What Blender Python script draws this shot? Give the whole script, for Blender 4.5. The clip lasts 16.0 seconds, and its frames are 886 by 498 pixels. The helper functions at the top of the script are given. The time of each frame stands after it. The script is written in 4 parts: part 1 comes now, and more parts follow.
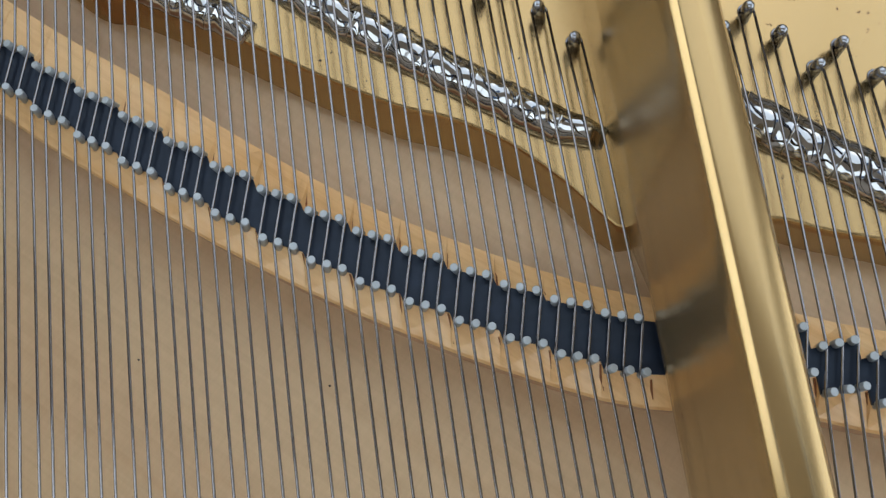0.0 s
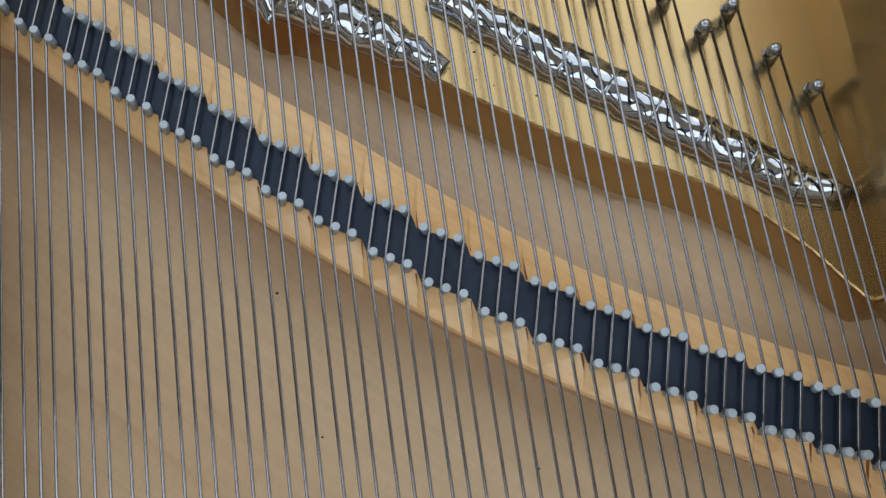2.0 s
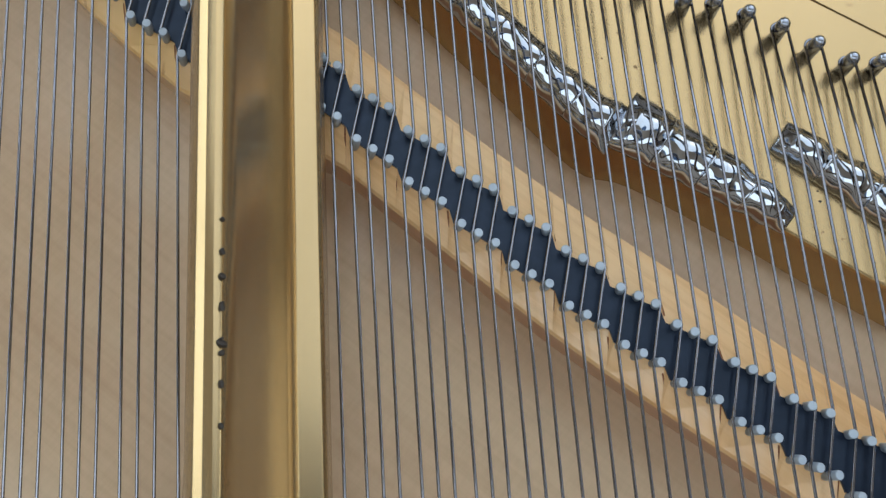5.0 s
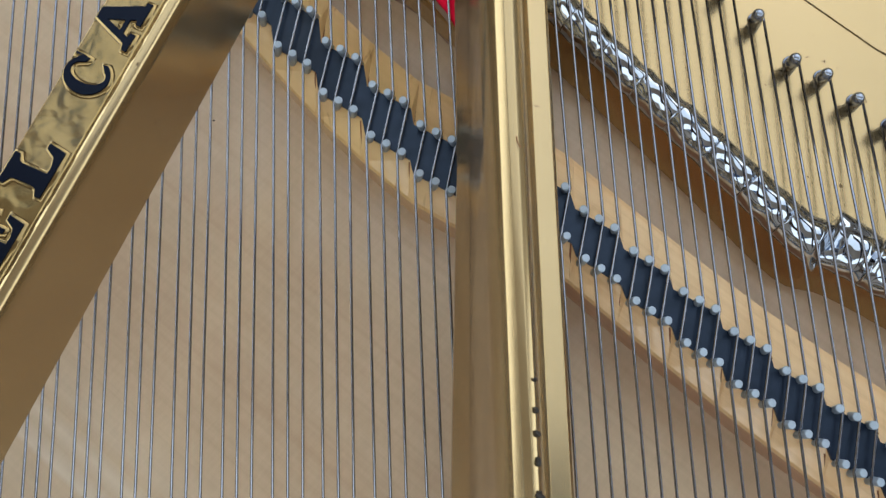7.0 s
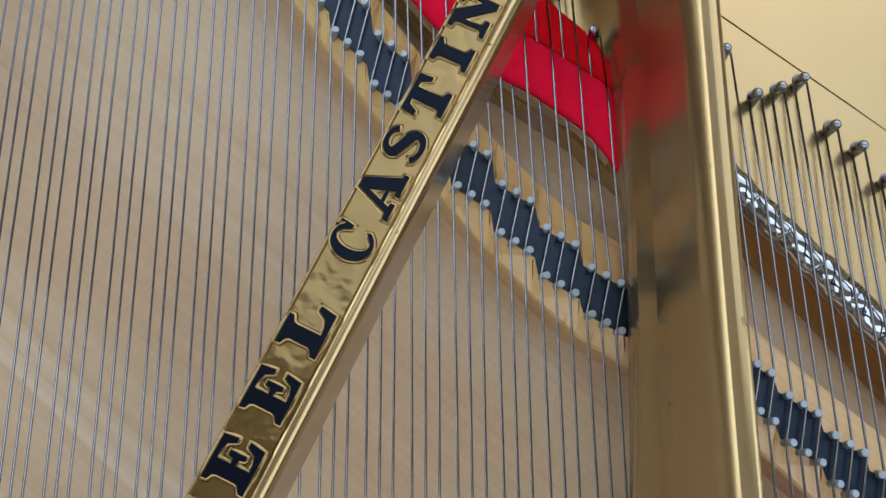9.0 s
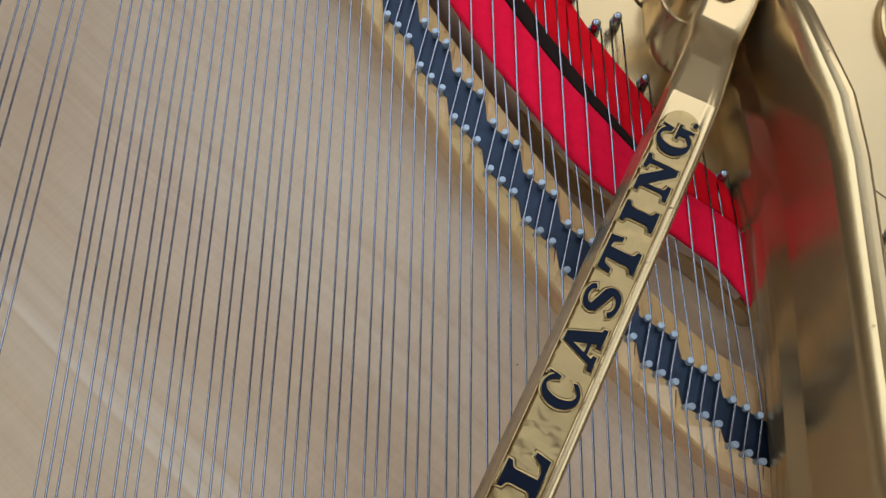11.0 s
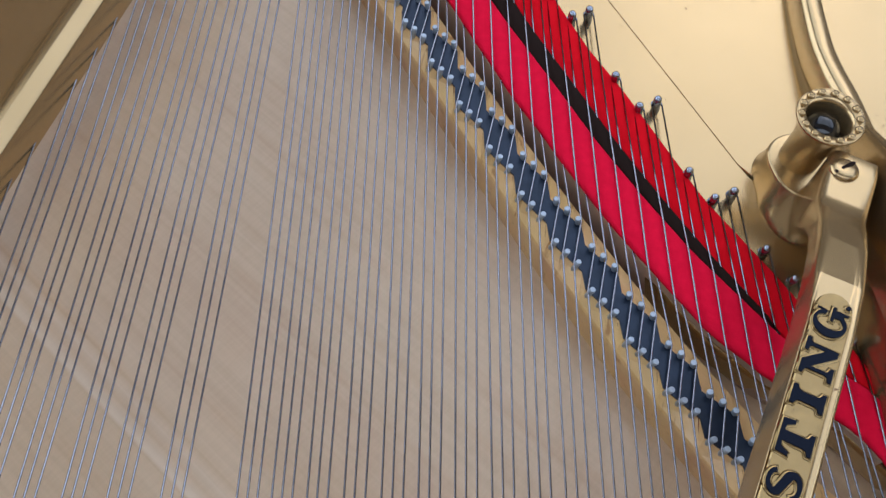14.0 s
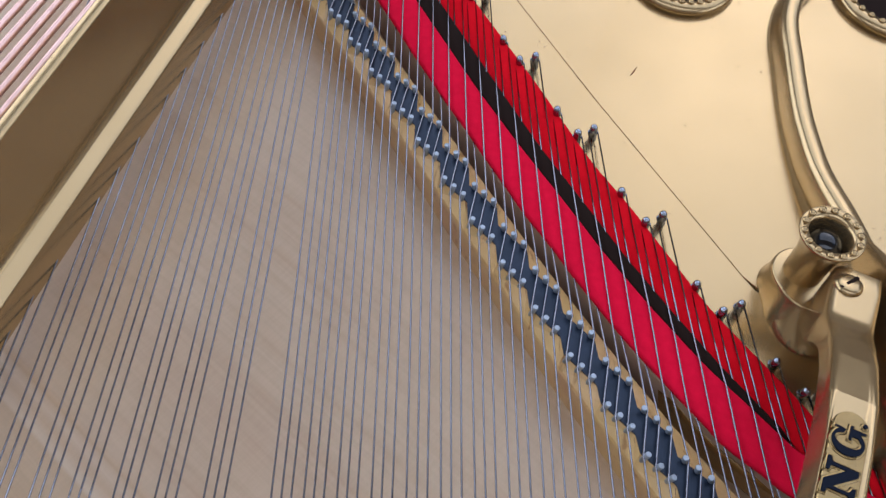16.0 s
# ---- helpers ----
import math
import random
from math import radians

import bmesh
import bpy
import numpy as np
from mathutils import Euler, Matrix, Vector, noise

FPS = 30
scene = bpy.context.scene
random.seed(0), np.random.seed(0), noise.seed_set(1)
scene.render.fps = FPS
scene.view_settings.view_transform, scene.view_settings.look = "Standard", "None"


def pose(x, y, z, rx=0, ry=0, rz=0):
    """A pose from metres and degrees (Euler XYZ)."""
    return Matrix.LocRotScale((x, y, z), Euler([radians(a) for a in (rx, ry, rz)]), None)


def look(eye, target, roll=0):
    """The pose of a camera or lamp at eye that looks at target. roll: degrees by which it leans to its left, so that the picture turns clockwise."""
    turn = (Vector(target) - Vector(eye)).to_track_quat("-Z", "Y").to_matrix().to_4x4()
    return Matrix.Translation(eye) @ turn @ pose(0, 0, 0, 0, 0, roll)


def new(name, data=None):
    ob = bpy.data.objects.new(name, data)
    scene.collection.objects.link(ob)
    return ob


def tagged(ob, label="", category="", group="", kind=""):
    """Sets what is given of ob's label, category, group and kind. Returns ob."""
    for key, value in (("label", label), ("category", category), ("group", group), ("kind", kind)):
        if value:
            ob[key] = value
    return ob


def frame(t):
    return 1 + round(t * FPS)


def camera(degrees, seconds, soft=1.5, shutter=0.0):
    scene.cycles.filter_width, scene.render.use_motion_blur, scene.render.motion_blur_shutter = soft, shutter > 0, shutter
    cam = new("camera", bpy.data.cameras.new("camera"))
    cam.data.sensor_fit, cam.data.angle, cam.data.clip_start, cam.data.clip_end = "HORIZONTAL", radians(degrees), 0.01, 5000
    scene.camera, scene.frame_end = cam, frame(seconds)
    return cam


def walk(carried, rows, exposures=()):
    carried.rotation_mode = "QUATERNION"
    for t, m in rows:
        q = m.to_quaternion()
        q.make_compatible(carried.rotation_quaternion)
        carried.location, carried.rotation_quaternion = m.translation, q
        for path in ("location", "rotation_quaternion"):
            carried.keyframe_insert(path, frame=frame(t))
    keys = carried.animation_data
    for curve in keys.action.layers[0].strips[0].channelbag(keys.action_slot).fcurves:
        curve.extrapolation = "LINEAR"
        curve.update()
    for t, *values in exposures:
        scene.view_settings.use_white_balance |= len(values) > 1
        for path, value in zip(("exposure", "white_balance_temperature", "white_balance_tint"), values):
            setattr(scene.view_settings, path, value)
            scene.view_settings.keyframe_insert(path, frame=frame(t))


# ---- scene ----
cam = camera(55.73, 16.0, soft=1.4)
PATH = [
    (0.0, 0.0405, -0.0566, 0.2124, 14.65, 2.56, -1.63),
    (0.5, 0.0259, -0.0458, 0.2003, 14.07, 2.35, -1.54),
    (1.0, 0.0110, -0.0372, 0.1963, 13.33, 2.17, -1.47),
    (1.5, -0.0046, -0.0309, 0.1968, 13.11, 1.81, -1.40),
    (2.0, -0.0223, -0.0263, 0.1966, 13.17, 1.04, -1.41),
    (2.5, -0.0408, -0.0211, 0.1960, 12.96, 0.30, -1.07),
    (3.0, -0.0563, -0.0144, 0.1956, 12.74, -0.16, -0.59),
    (3.5, -0.0689, -0.0092, 0.1929, 12.70, -0.62, 0.10),
    (4.0, -0.0842, -0.0013, 0.1938, 12.49, -1.25, 0.95),
    (4.2, -0.0904, 0.0016, 0.1931, 12.66, -1.53, 1.23),
    (6.3, -0.1423, 0.0252, 0.2008, 13.69, 1.00, 4.09),
    (6.5, -0.1469, 0.0282, 0.2034, 13.58, 1.13, 4.21),
    (7.0, -0.1629, 0.0361, 0.2150, 12.54, 1.16, 4.14),
    (7.5, -0.1835, 0.0413, 0.2236, 12.63, 0.13, 4.09),
    (8.0, -0.1997, 0.0453, 0.2228, 13.16, -0.81, 4.46),
    (8.5, -0.2121, 0.0488, 0.2259, 13.92, -1.56, 5.01),
    (9.0, -0.2262, 0.0546, 0.2373, 14.88, -2.22, 5.76),
    (9.5, -0.2425, 0.0584, 0.2434, 16.01, -3.31, 6.34),
    (9.7, -0.2471, 0.0599, 0.2472, 16.37, -3.32, 6.61),
    (11.8, -0.3055, 0.0686, 0.2666, 19.92, -3.94, 7.08),
    (12.0, -0.3109, 0.0696, 0.2691, 20.34, -4.03, 7.04),
    (12.5, -0.3193, 0.0721, 0.2713, 21.78, -3.53, 7.03),
    (13.0, -0.3225, 0.0732, 0.2749, 23.45, -2.87, 7.06),
    (13.5, -0.3243, 0.0732, 0.2761, 24.79, -2.54, 6.92),
    (14.0, -0.3299, 0.0734, 0.2790, 26.32, -2.35, 6.70),
    (14.5, -0.3348, 0.0746, 0.2822, 27.74, -2.44, 6.49),
    (15.0, -0.3352, 0.0761, 0.2851, 29.27, -2.52, 6.31),
    (15.5, -0.3369, 0.0774, 0.2867, 30.94, -2.63, 6.20),
    (16.0, -0.3418, 0.0774, 0.2889, 32.47, -2.98, 6.07)]
walk(cam, [(t, pose(*row)) for t, *row in PATH], exposures=[(0.0, -0.20, 6550, 2), (4.0, -0.15, 6050, 1), (7.0, -0.03, 5900, 1), (9.0, -0.15, 5850, 2), (13.0, -0.16, 5600, 7), (16.0, -0.29, 5600, 13)])

# ---------------------------------------------------------------- light
world = bpy.data.worlds.new("daylight")
scene.world = world
world.use_nodes = True
wn = world.node_tree.nodes
sky = wn.new("ShaderNodeTexSky")
sky.sky_type = "NISHITA"
sky.sun_disc = False
sky.sun_elevation, sky.sun_rotation = radians(38), radians(20)
world.node_tree.links.new(sky.outputs[0], wn["Background"].inputs[0])
wn["Background"].inputs[1].default_value = 0.12


def area_lamp(name, eye, target, w, h, power, colour):
    data = bpy.data.lights.new(name, "AREA")
    data.shape, data.size, data.size_y, data.energy, data.color = "RECTANGLE", w, h, power, colour
    ob = new(name, data)
    ob.matrix_world = look(eye, target)
    return ob


ROOM_X0, ROOM_X1, ROOM_Y0, ROOM_Y1, FLOOR_Z, CEIL_Z = -2.2, 2.2, -1.8, 4.2, -0.8, 1.8
# the room stands askew to the strings
ROOM_TURN = pose(0, 0, 0, 0, 0, -18)
# two unseen roof windows, the nearer one added as fill light, with a strip of ceiling between them: (x0, x1, y0, y1) of
# the glass, and the light that it lets in
ROOF_WINDOWS = [((-1.9, 1.9, 0.28, 3.9), 62), ((-1.9, 1.9, -1.65, -0.55), 30)]
# an unseen tall window in either side wall, added as fill light: its inner face, the way it looks, the sides y0, y1 and
# z0, z1 of the glass, and its light
SIDE_FILLS = [(ROOM_X0, 1, (-1.2, 1.6, 0.25, 1.55), 34), (ROOM_X1, -1, (-1.2, 1.6, 0.25, 1.55), 26)]
for (x0, x1, y0, y1), power in ROOF_WINDOWS:
    middle = Vector(((x0 + x1) / 2, (y0 + y1) / 2, CEIL_Z + 0.06))
    area_lamp("roof_window_light", ROOM_TURN @ middle, ROOM_TURN @ (middle + Vector((0, 0.0001, -1))), x1 - x0, y1 - y0, power, (1.0, 0.985, 0.96))
for x, way, (y0, y1, z0, z1), power in SIDE_FILLS:
    middle = Vector((x - way * 0.08, (y0 + y1) / 2, (z0 + z1) / 2))
    area_lamp("side_fill_light", ROOM_TURN @ middle, ROOM_TURN @ (middle + Vector((way, 0, 0))), y1 - y0, z1 - z0, power, (1.0, 0.985, 0.96))

# ---------------------------------------------------------------- materials


def material(name, colour, rough=0.5, metal=0.0, coat=0.0):
    m = bpy.data.materials.new(name)
    m.use_nodes = True
    b = m.node_tree.nodes["Principled BSDF"]
    b.inputs["Base Color"].default_value = (*colour, 1)
    b.inputs["Roughness"].default_value = rough
    b.inputs["Metallic"].default_value = metal
    b.inputs["Coat Weight"].default_value = coat
    b.inputs["Coat Roughness"].default_value = 0.12
    return m


def nodes_of(m):
    t = m.node_tree
    return t, t.nodes, t.links, t.nodes["Principled BSDF"]


def mapped(m, scale=(1, 1, 1), turn=0.0):
    t, n, l, b = nodes_of(m)
    co = n.new("ShaderNodeTexCoord")
    mp = n.new("ShaderNodeMapping")
    mp.inputs["Scale"].default_value = scale
    rot = n.new("ShaderNodeVectorRotate")
    rot.rotation_type = "Z_AXIS"
    rot.inputs["Angle"].default_value = turn
    l.new(co.outputs["Object"], rot.inputs["Vector"])
    l.new(rot.outputs[0], mp.inputs["Vector"])
    return mp.outputs[0]


def noise_of(m, vec, scale, detail=4, rough=0.55, distort=0.0):
    t, n, l, b = nodes_of(m)
    x = n.new("ShaderNodeTexNoise")
    x.inputs["Scale"].default_value = scale
    x.inputs["Detail"].default_value = detail
    x.inputs["Roughness"].default_value = rough
    x.inputs["Distortion"].default_value = distort
    l.new(vec, x.inputs["Vector"])
    return x.outputs["Fac"]


def ramp_of(m, fac, stops):
    t, n, l, b = nodes_of(m)
    r = n.new("ShaderNodeValToRGB")
    e = r.color_ramp.elements
    while len(e) < len(stops):
        e.new(0.5)
    for k, (p, c) in enumerate(stops):
        e[k].position, e[k].color = p, (*c, 1) if len(c) == 3 else c
    l.new(fac, r.inputs[0])
    return r.outputs[0]


def mix_of(m, fac, a, c, mode="MIX"):
    t, n, l, b = nodes_of(m)
    x = n.new("ShaderNodeMix")
    x.data_type, x.blend_type = "RGBA", mode
    for socket, v in ((x.inputs[0], fac), (x.inputs[6], a), (x.inputs[7], c)):
        if isinstance(v, (int, float)):
            socket.default_value = v
        elif isinstance(v, tuple):
            socket.default_value = (*v, 1)
        else:
            l.new(v, socket)
    return x.outputs[2]


def bump_of(m, height, strength, distance):
    t, n, l, b = nodes_of(m)
    x = n.new("ShaderNodeBump")
    x.inputs["Strength"].default_value = strength
    x.inputs["Distance"].default_value = distance
    l.new(height, x.inputs["Height"])
    l.new(x.outputs[0], b.inputs["Normal"])


def feed(m, socket, out):
    t, n, l, b = nodes_of(m)
    l.new(out, b.inputs[socket])


def gold_paint():
    m = material("gold_bronze_paint", (0.40, 0.31, 0.18), 0.28, 0.88, 0.11)
    t, n, l, b = nodes_of(m)
    b.inputs["Coat Roughness"].default_value = 0.045
    b.inputs["Coat IOR"].default_value = 1.55
    v = mapped(m)
    big = noise_of(m, v, 14, 3)
    c = mix_of(m, big, (0.420, 0.302, 0.146), (0.480, 0.352, 0.182))
    chips = ramp_of(m, noise_of(m, v, 420, 2, 0.5), [(0.70, (0, 0, 0)), (0.735, (1, 1, 1))])
    where = ramp_of(m, noise_of(m, v, 26, 2), [(0.52, (0, 0, 0)), (0.62, (1, 1, 1))])
    spots = mix_of(m, 1.0, chips, where, "MULTIPLY")
    feed(m, "Base Color", mix_of(m, spots, c, (0.16, 0.09, 0.04)))
    feed(m, "Roughness", ramp_of(m, noise_of(m, v, 40, 4), [(0.3, (0.20,) * 3), (0.75, (0.27,) * 3)]))
    height = mix_of(m, 0.75, noise_of(m, v, 320, 4), noise_of(m, v, 60, 3))
    bump_of(m, height, 0.022, 0.0006)
    return m


def aged_bronze():
    m = material("aged_bronze_paint", (0.3, 0.2, 0.07), 0.19, 0.95, 0.3)
    t, n, l, b = nodes_of(m)
    b.inputs["Coat Roughness"].default_value = 0.08
    v = mapped(m)
    feed(m, "Base Color", mix_of(m, noise_of(m, v, 90, 4), (0.225, 0.150, 0.055), (0.33, 0.23, 0.092)))
    bump_of(m, noise_of(m, v, 170, 2, 0.4, 0.2), 0.40, 0.0012)
    return m


def soundboard_wood():
    m = material("spruce_soundboard", (0.5, 0.36, 0.22), 0.5, 0.0, 0.6)
    turn = radians(35.7)
    v = mapped(m, (6, 420, 6), turn)
    grain = noise_of(m, v, 1.0, 3, 0.6, 0.2)
    streak = noise_of(m, mapped(m, (1.6, 22, 1.6), turn), 1.0, 3, 0.5, 0.4)
    cloud = noise_of(m, mapped(m), 9, 3)
    ray = noise_of(m, mapped(m, (900, 120, 90), turn), 1.0, 2)
    c = ramp_of(m, streak, [(0.25, (0.535, 0.375, 0.236)), (0.5, (0.58, 0.435, 0.283)), (0.8, (0.61, 0.465, 0.31))])
    fine = noise_of(m, mapped(m, (4, 95, 4), turn), 1.0, 2, 0.5, 0.15)
    c = mix_of(m, 0.30, c, ramp_of(m, fine, [(0.30, (0.80, 0.66, 0.54)), (0.48, (1.0, 1.0, 1.0)), (0.8, (1.03, 1.04, 1.05))]), "MULTIPLY")
    c = mix_of(m, 0.16, c, ramp_of(m, grain, [(0.35, (0.62, 0.58, 0.52)), (0.62, (1.06, 1.06, 1.06))]), "MULTIPLY")
    c = mix_of(m, 0.10, c, ramp_of(m, ray, [(0.4, (0.75, 0.73, 0.7)), (0.6, (1.1, 1.1, 1.1))]), "MULTIPLY")
    c = mix_of(m, 0.35, c, ramp_of(m, cloud, [(0.3, (0.88, 0.80, 0.72)), (0.7, (1.04, 1.04, 1.04))]), "MULTIPLY")
    t, n, l, b = nodes_of(m)
    # pale diagonal streaks: highlights on the varnish, painted into the wood colour
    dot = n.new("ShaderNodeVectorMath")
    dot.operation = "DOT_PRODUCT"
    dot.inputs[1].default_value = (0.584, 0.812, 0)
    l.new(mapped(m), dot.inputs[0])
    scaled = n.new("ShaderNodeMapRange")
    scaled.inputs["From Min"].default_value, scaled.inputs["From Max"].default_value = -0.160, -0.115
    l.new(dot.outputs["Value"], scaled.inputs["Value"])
    sheen_band = ramp_of(m, scaled.outputs[0], [(0.0, (0, 0, 0)), (0.16, (0.1, 0.1, 0.1)), (0.28, (0.0, 0.0, 0.0)), (0.315, (0.62, 0.62, 0.62)), (0.345, (0.55, 0.55, 0.55)), (0.42, (0.1, 0.1, 0.1)),
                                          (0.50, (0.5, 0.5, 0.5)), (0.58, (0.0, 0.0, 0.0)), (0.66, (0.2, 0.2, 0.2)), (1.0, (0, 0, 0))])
    sheen_band = mix_of(m, 0.6, sheen_band, ramp_of(m, streak, [(0.35, (0.2, 0.2, 0.2)), (0.65, (1, 1, 1))]), "MULTIPLY")
    c = mix_of(m, sheen_band, c, (0.80, 0.70, 0.56))
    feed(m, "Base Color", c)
    bump_of(m, grain, 0.05, 0.0004)
    return m


def bridge_wood(name="beech_bridge_wood", tones=((0.74, 0.45, 0.20), (0.80, 0.53, 0.27), (0.84, 0.61, 0.35))):
    m = material(name, (0.62, 0.36, 0.15), 0.34, 0.0, 0.6)
    turn = radians(36)
    grain = noise_of(m, mapped(m, (14, 520, 260), turn), 1.0, 4, 0.6, 0.5)
    bands = noise_of(m, mapped(m, (8, 90, 60), turn), 1.0, 3, 0.5, 0.6)
    cloud = noise_of(m, mapped(m), 22, 3)
    c = ramp_of(m, bands, [(0.3, tones[0]), (0.5, tones[1]), (0.72, tones[2])])
    c = mix_of(m, 0.30, c, ramp_of(m, grain, [(0.32, (0.66, 0.52, 0.40)), (0.55, (1.04, 1.04, 1.04))]), "MULTIPLY")
    c = mix_of(m, 0.30, c, ramp_of(m, cloud, [(0.3, (0.86, 0.76, 0.64)), (0.65, (1.05, 1.05, 1.05))]), "MULTIPLY")
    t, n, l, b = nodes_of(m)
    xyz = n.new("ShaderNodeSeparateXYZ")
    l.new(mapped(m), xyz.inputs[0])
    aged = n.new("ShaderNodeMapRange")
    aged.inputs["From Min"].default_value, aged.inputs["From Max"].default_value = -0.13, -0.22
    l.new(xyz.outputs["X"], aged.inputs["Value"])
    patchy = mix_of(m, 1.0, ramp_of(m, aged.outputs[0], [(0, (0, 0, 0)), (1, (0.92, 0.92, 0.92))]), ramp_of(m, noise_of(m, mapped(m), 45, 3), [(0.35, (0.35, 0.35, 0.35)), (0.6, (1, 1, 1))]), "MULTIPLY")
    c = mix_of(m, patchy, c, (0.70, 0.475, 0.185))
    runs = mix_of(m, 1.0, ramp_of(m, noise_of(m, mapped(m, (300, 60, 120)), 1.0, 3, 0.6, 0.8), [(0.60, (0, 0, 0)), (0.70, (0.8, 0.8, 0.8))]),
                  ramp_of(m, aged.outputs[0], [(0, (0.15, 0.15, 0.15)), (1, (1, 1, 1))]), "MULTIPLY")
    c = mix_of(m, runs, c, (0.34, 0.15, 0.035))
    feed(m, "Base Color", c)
    bump_of(m, grain, 0.06, 0.0003)
    return m


def graphite():
    m = material("black_graphite_coating", (0.010, 0.014, 0.026), 0.5)
    t, n, l, b = nodes_of(m)
    b.inputs["Specular IOR Level"].default_value = 0.50
    b.inputs["Specular Tint"].default_value = (0.60, 0.74, 1.0, 1)
    v = mapped(m)
    cloud = noise_of(m, v, 160, 4)
    feed(m, "Base Color", ramp_of(m, cloud, [(0.35, (0.004, 0.007, 0.015)), (0.7, (0.010, 0.016, 0.032))]))
    feed(m, "Roughness", ramp_of(m, noise_of(m, v, 500, 3), [(0.3, (0.30,) * 3), (0.7, (0.46,) * 3)]))
    bump_of(m, noise_of(m, v, 1200, 2), 0.1, 0.0002)
    return m


def chrome_foil():
    m = material("crumpled_chrome", (0.43, 0.46, 0.52), 0.045, 1.0)
    v = mapped(m)
    creases = noise_of(m, mapped(m, (120, 420, 200), radians(33)), 1.0, 2, 0.4, 0.6)
    dents = noise_of(m, v, 150, 2, 0.4, 0.5)
    bump_of(m, mix_of(m, 0.5, creases, dents), 0.030, 0.0018)
    return m


def red_felt(name, dark, light):
    m = material(name, (0.55, 0.012, 0.035), 1.0)
    m.node_tree.nodes["Principled BSDF"].inputs["Specular IOR Level"].default_value = 0.1
    v = mapped(m)
    feed(m, "Base Color", mix_of(m, noise_of(m, v, 260, 5), dark, light))
    bump_of(m, noise_of(m, v, 1800, 3), 0.4, 0.0006)
    return m


def plaster(name, colour):
    m = material(name, colour, 0.85)
    v = mapped(m)
    feed(m, "Base Color", mix_of(m, noise_of(m, v, 3, 4), tuple(c * 0.92 for c in colour), colour))
    return m


def steel(name, colour, rough):
    m = material(name, colour, rough, 1.0)
    v = mapped(m)
    feed(m, "Roughness", ramp_of(m, noise_of(m, v, 220, 3), [(0.3, (rough * 0.8,) * 3), (0.7, (rough * 1.3,) * 3)]))
    return m


BRONZE = aged_bronze()
# darker bridge wood: shade on the bridge's side put into the red-brown tones
SHADED_WOOD = bridge_wood("shaded_red_brown_wood", ((0.46, 0.215, 0.105), (0.52, 0.255, 0.13), (0.58, 0.30, 0.16)))
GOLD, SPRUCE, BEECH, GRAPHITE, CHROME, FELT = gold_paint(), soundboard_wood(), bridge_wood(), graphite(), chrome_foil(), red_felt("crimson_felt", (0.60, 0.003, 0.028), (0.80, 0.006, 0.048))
DEEP_FELT = red_felt("deep_red_felt", (0.55, 0.002, 0.008), (0.74, 0.003, 0.014))
WIRE = material("steel_wire", (0.24, 0.246, 0.284), 0.085, 1.0)
PIN = steel("nickel_bridge_pin", (0.37, 0.43, 0.51), 0.5)
PIN.node_tree.nodes["Principled BSDF"].inputs["Metallic"].default_value = 0.35
HITCH = steel("steel_hitch_pin", (0.33, 0.36, 0.43), 0.20)
STAIN = material("dark_resin_stain", (0.20, 0.065, 0.016), 0.6)
GLUE = material("dark_speck", (0.02, 0.014, 0.01), 0.6)
LEDGE = plaster("matte_primer", (0.36, 0.255, 0.19))
COPPER = steel("copper_winding", (0.74, 0.50, 0.44), 0.35)
BLACK_CLOTH = material("black_cloth", (0.016, 0.009, 0.007), 1.0)
BLACK_CLOTH.node_tree.nodes["Principled BSDF"].inputs["Specular IOR Level"].default_value = 0.15
LETTER = material("dark_letter_paint", (0.004, 0.005, 0.010), 0.26)
LETTER.node_tree.nodes["Principled BSDF"].inputs["Specular IOR Level"].default_value = 0.12
LETTER.node_tree.nodes["Principled BSDF"].inputs["Specular Tint"].default_value = (0.55, 0.70, 1.0, 1)
BEAD_BLACK = material("black_gloss", (0.004, 0.004, 0.005), 0.03, 0.0, 0.2)
WALL, CEIL, FLOOR = plaster("wall_plaster", (0.40, 0.345, 0.29)), plaster("ceiling_paint", (0.48, 0.43, 0.37)), plaster("floor_boards", (0.22, 0.14, 0.08))
FRAME_PAINT = plaster("window_paint", (0.8, 0.8, 0.78))

# ---------------------------------------------------------------- mesh helpers


def mesh_of(name, verts, faces, smooth=False):
    me = bpy.data.meshes.new(name)
    me.from_pydata([tuple(v) for v in verts], [], faces)
    me.validate()
    if smooth:
        me.polygons.foreach_set("use_smooth", [True] * len(me.polygons))
    return me


def part(name, me, mat, parent=None, label=""):
    if isinstance(me, bmesh.types.BMesh):
        bm, me = me, bpy.data.meshes.new(name)
        bmesh.ops.recalc_face_normals(bm, faces=bm.faces)
        bm.to_mesh(me)
        bm.free()
    ob = new(name, me)
    if mat is not None and not me.materials:
        me.materials.append(mat)
    if parent is not None:
        ob.parent = parent
    if label:
        tagged(ob, label)
    return ob


def empty(name, at=(0, 0, 0)):
    ob = new(name)
    ob.empty_display_size = 0.01
    ob.location = at
    return ob


def loft(rings, closed_ring=True, caps=True):
    """Faces between rings of equal length."""
    n = len(rings[0])
    verts = [p for ring in rings for p in ring]
    faces = []
    for a in range(len(rings) - 1):
        for k in range(n if closed_ring else n - 1):
            j = (k + 1) % n
            faces.append((a * n + k, a * n + j, (a + 1) * n + j, (a + 1) * n + k))
    if caps and closed_ring:
        faces += [tuple(range(n))[::-1], tuple((len(rings) - 1) * n + k for k in range(n))]
    return verts, faces


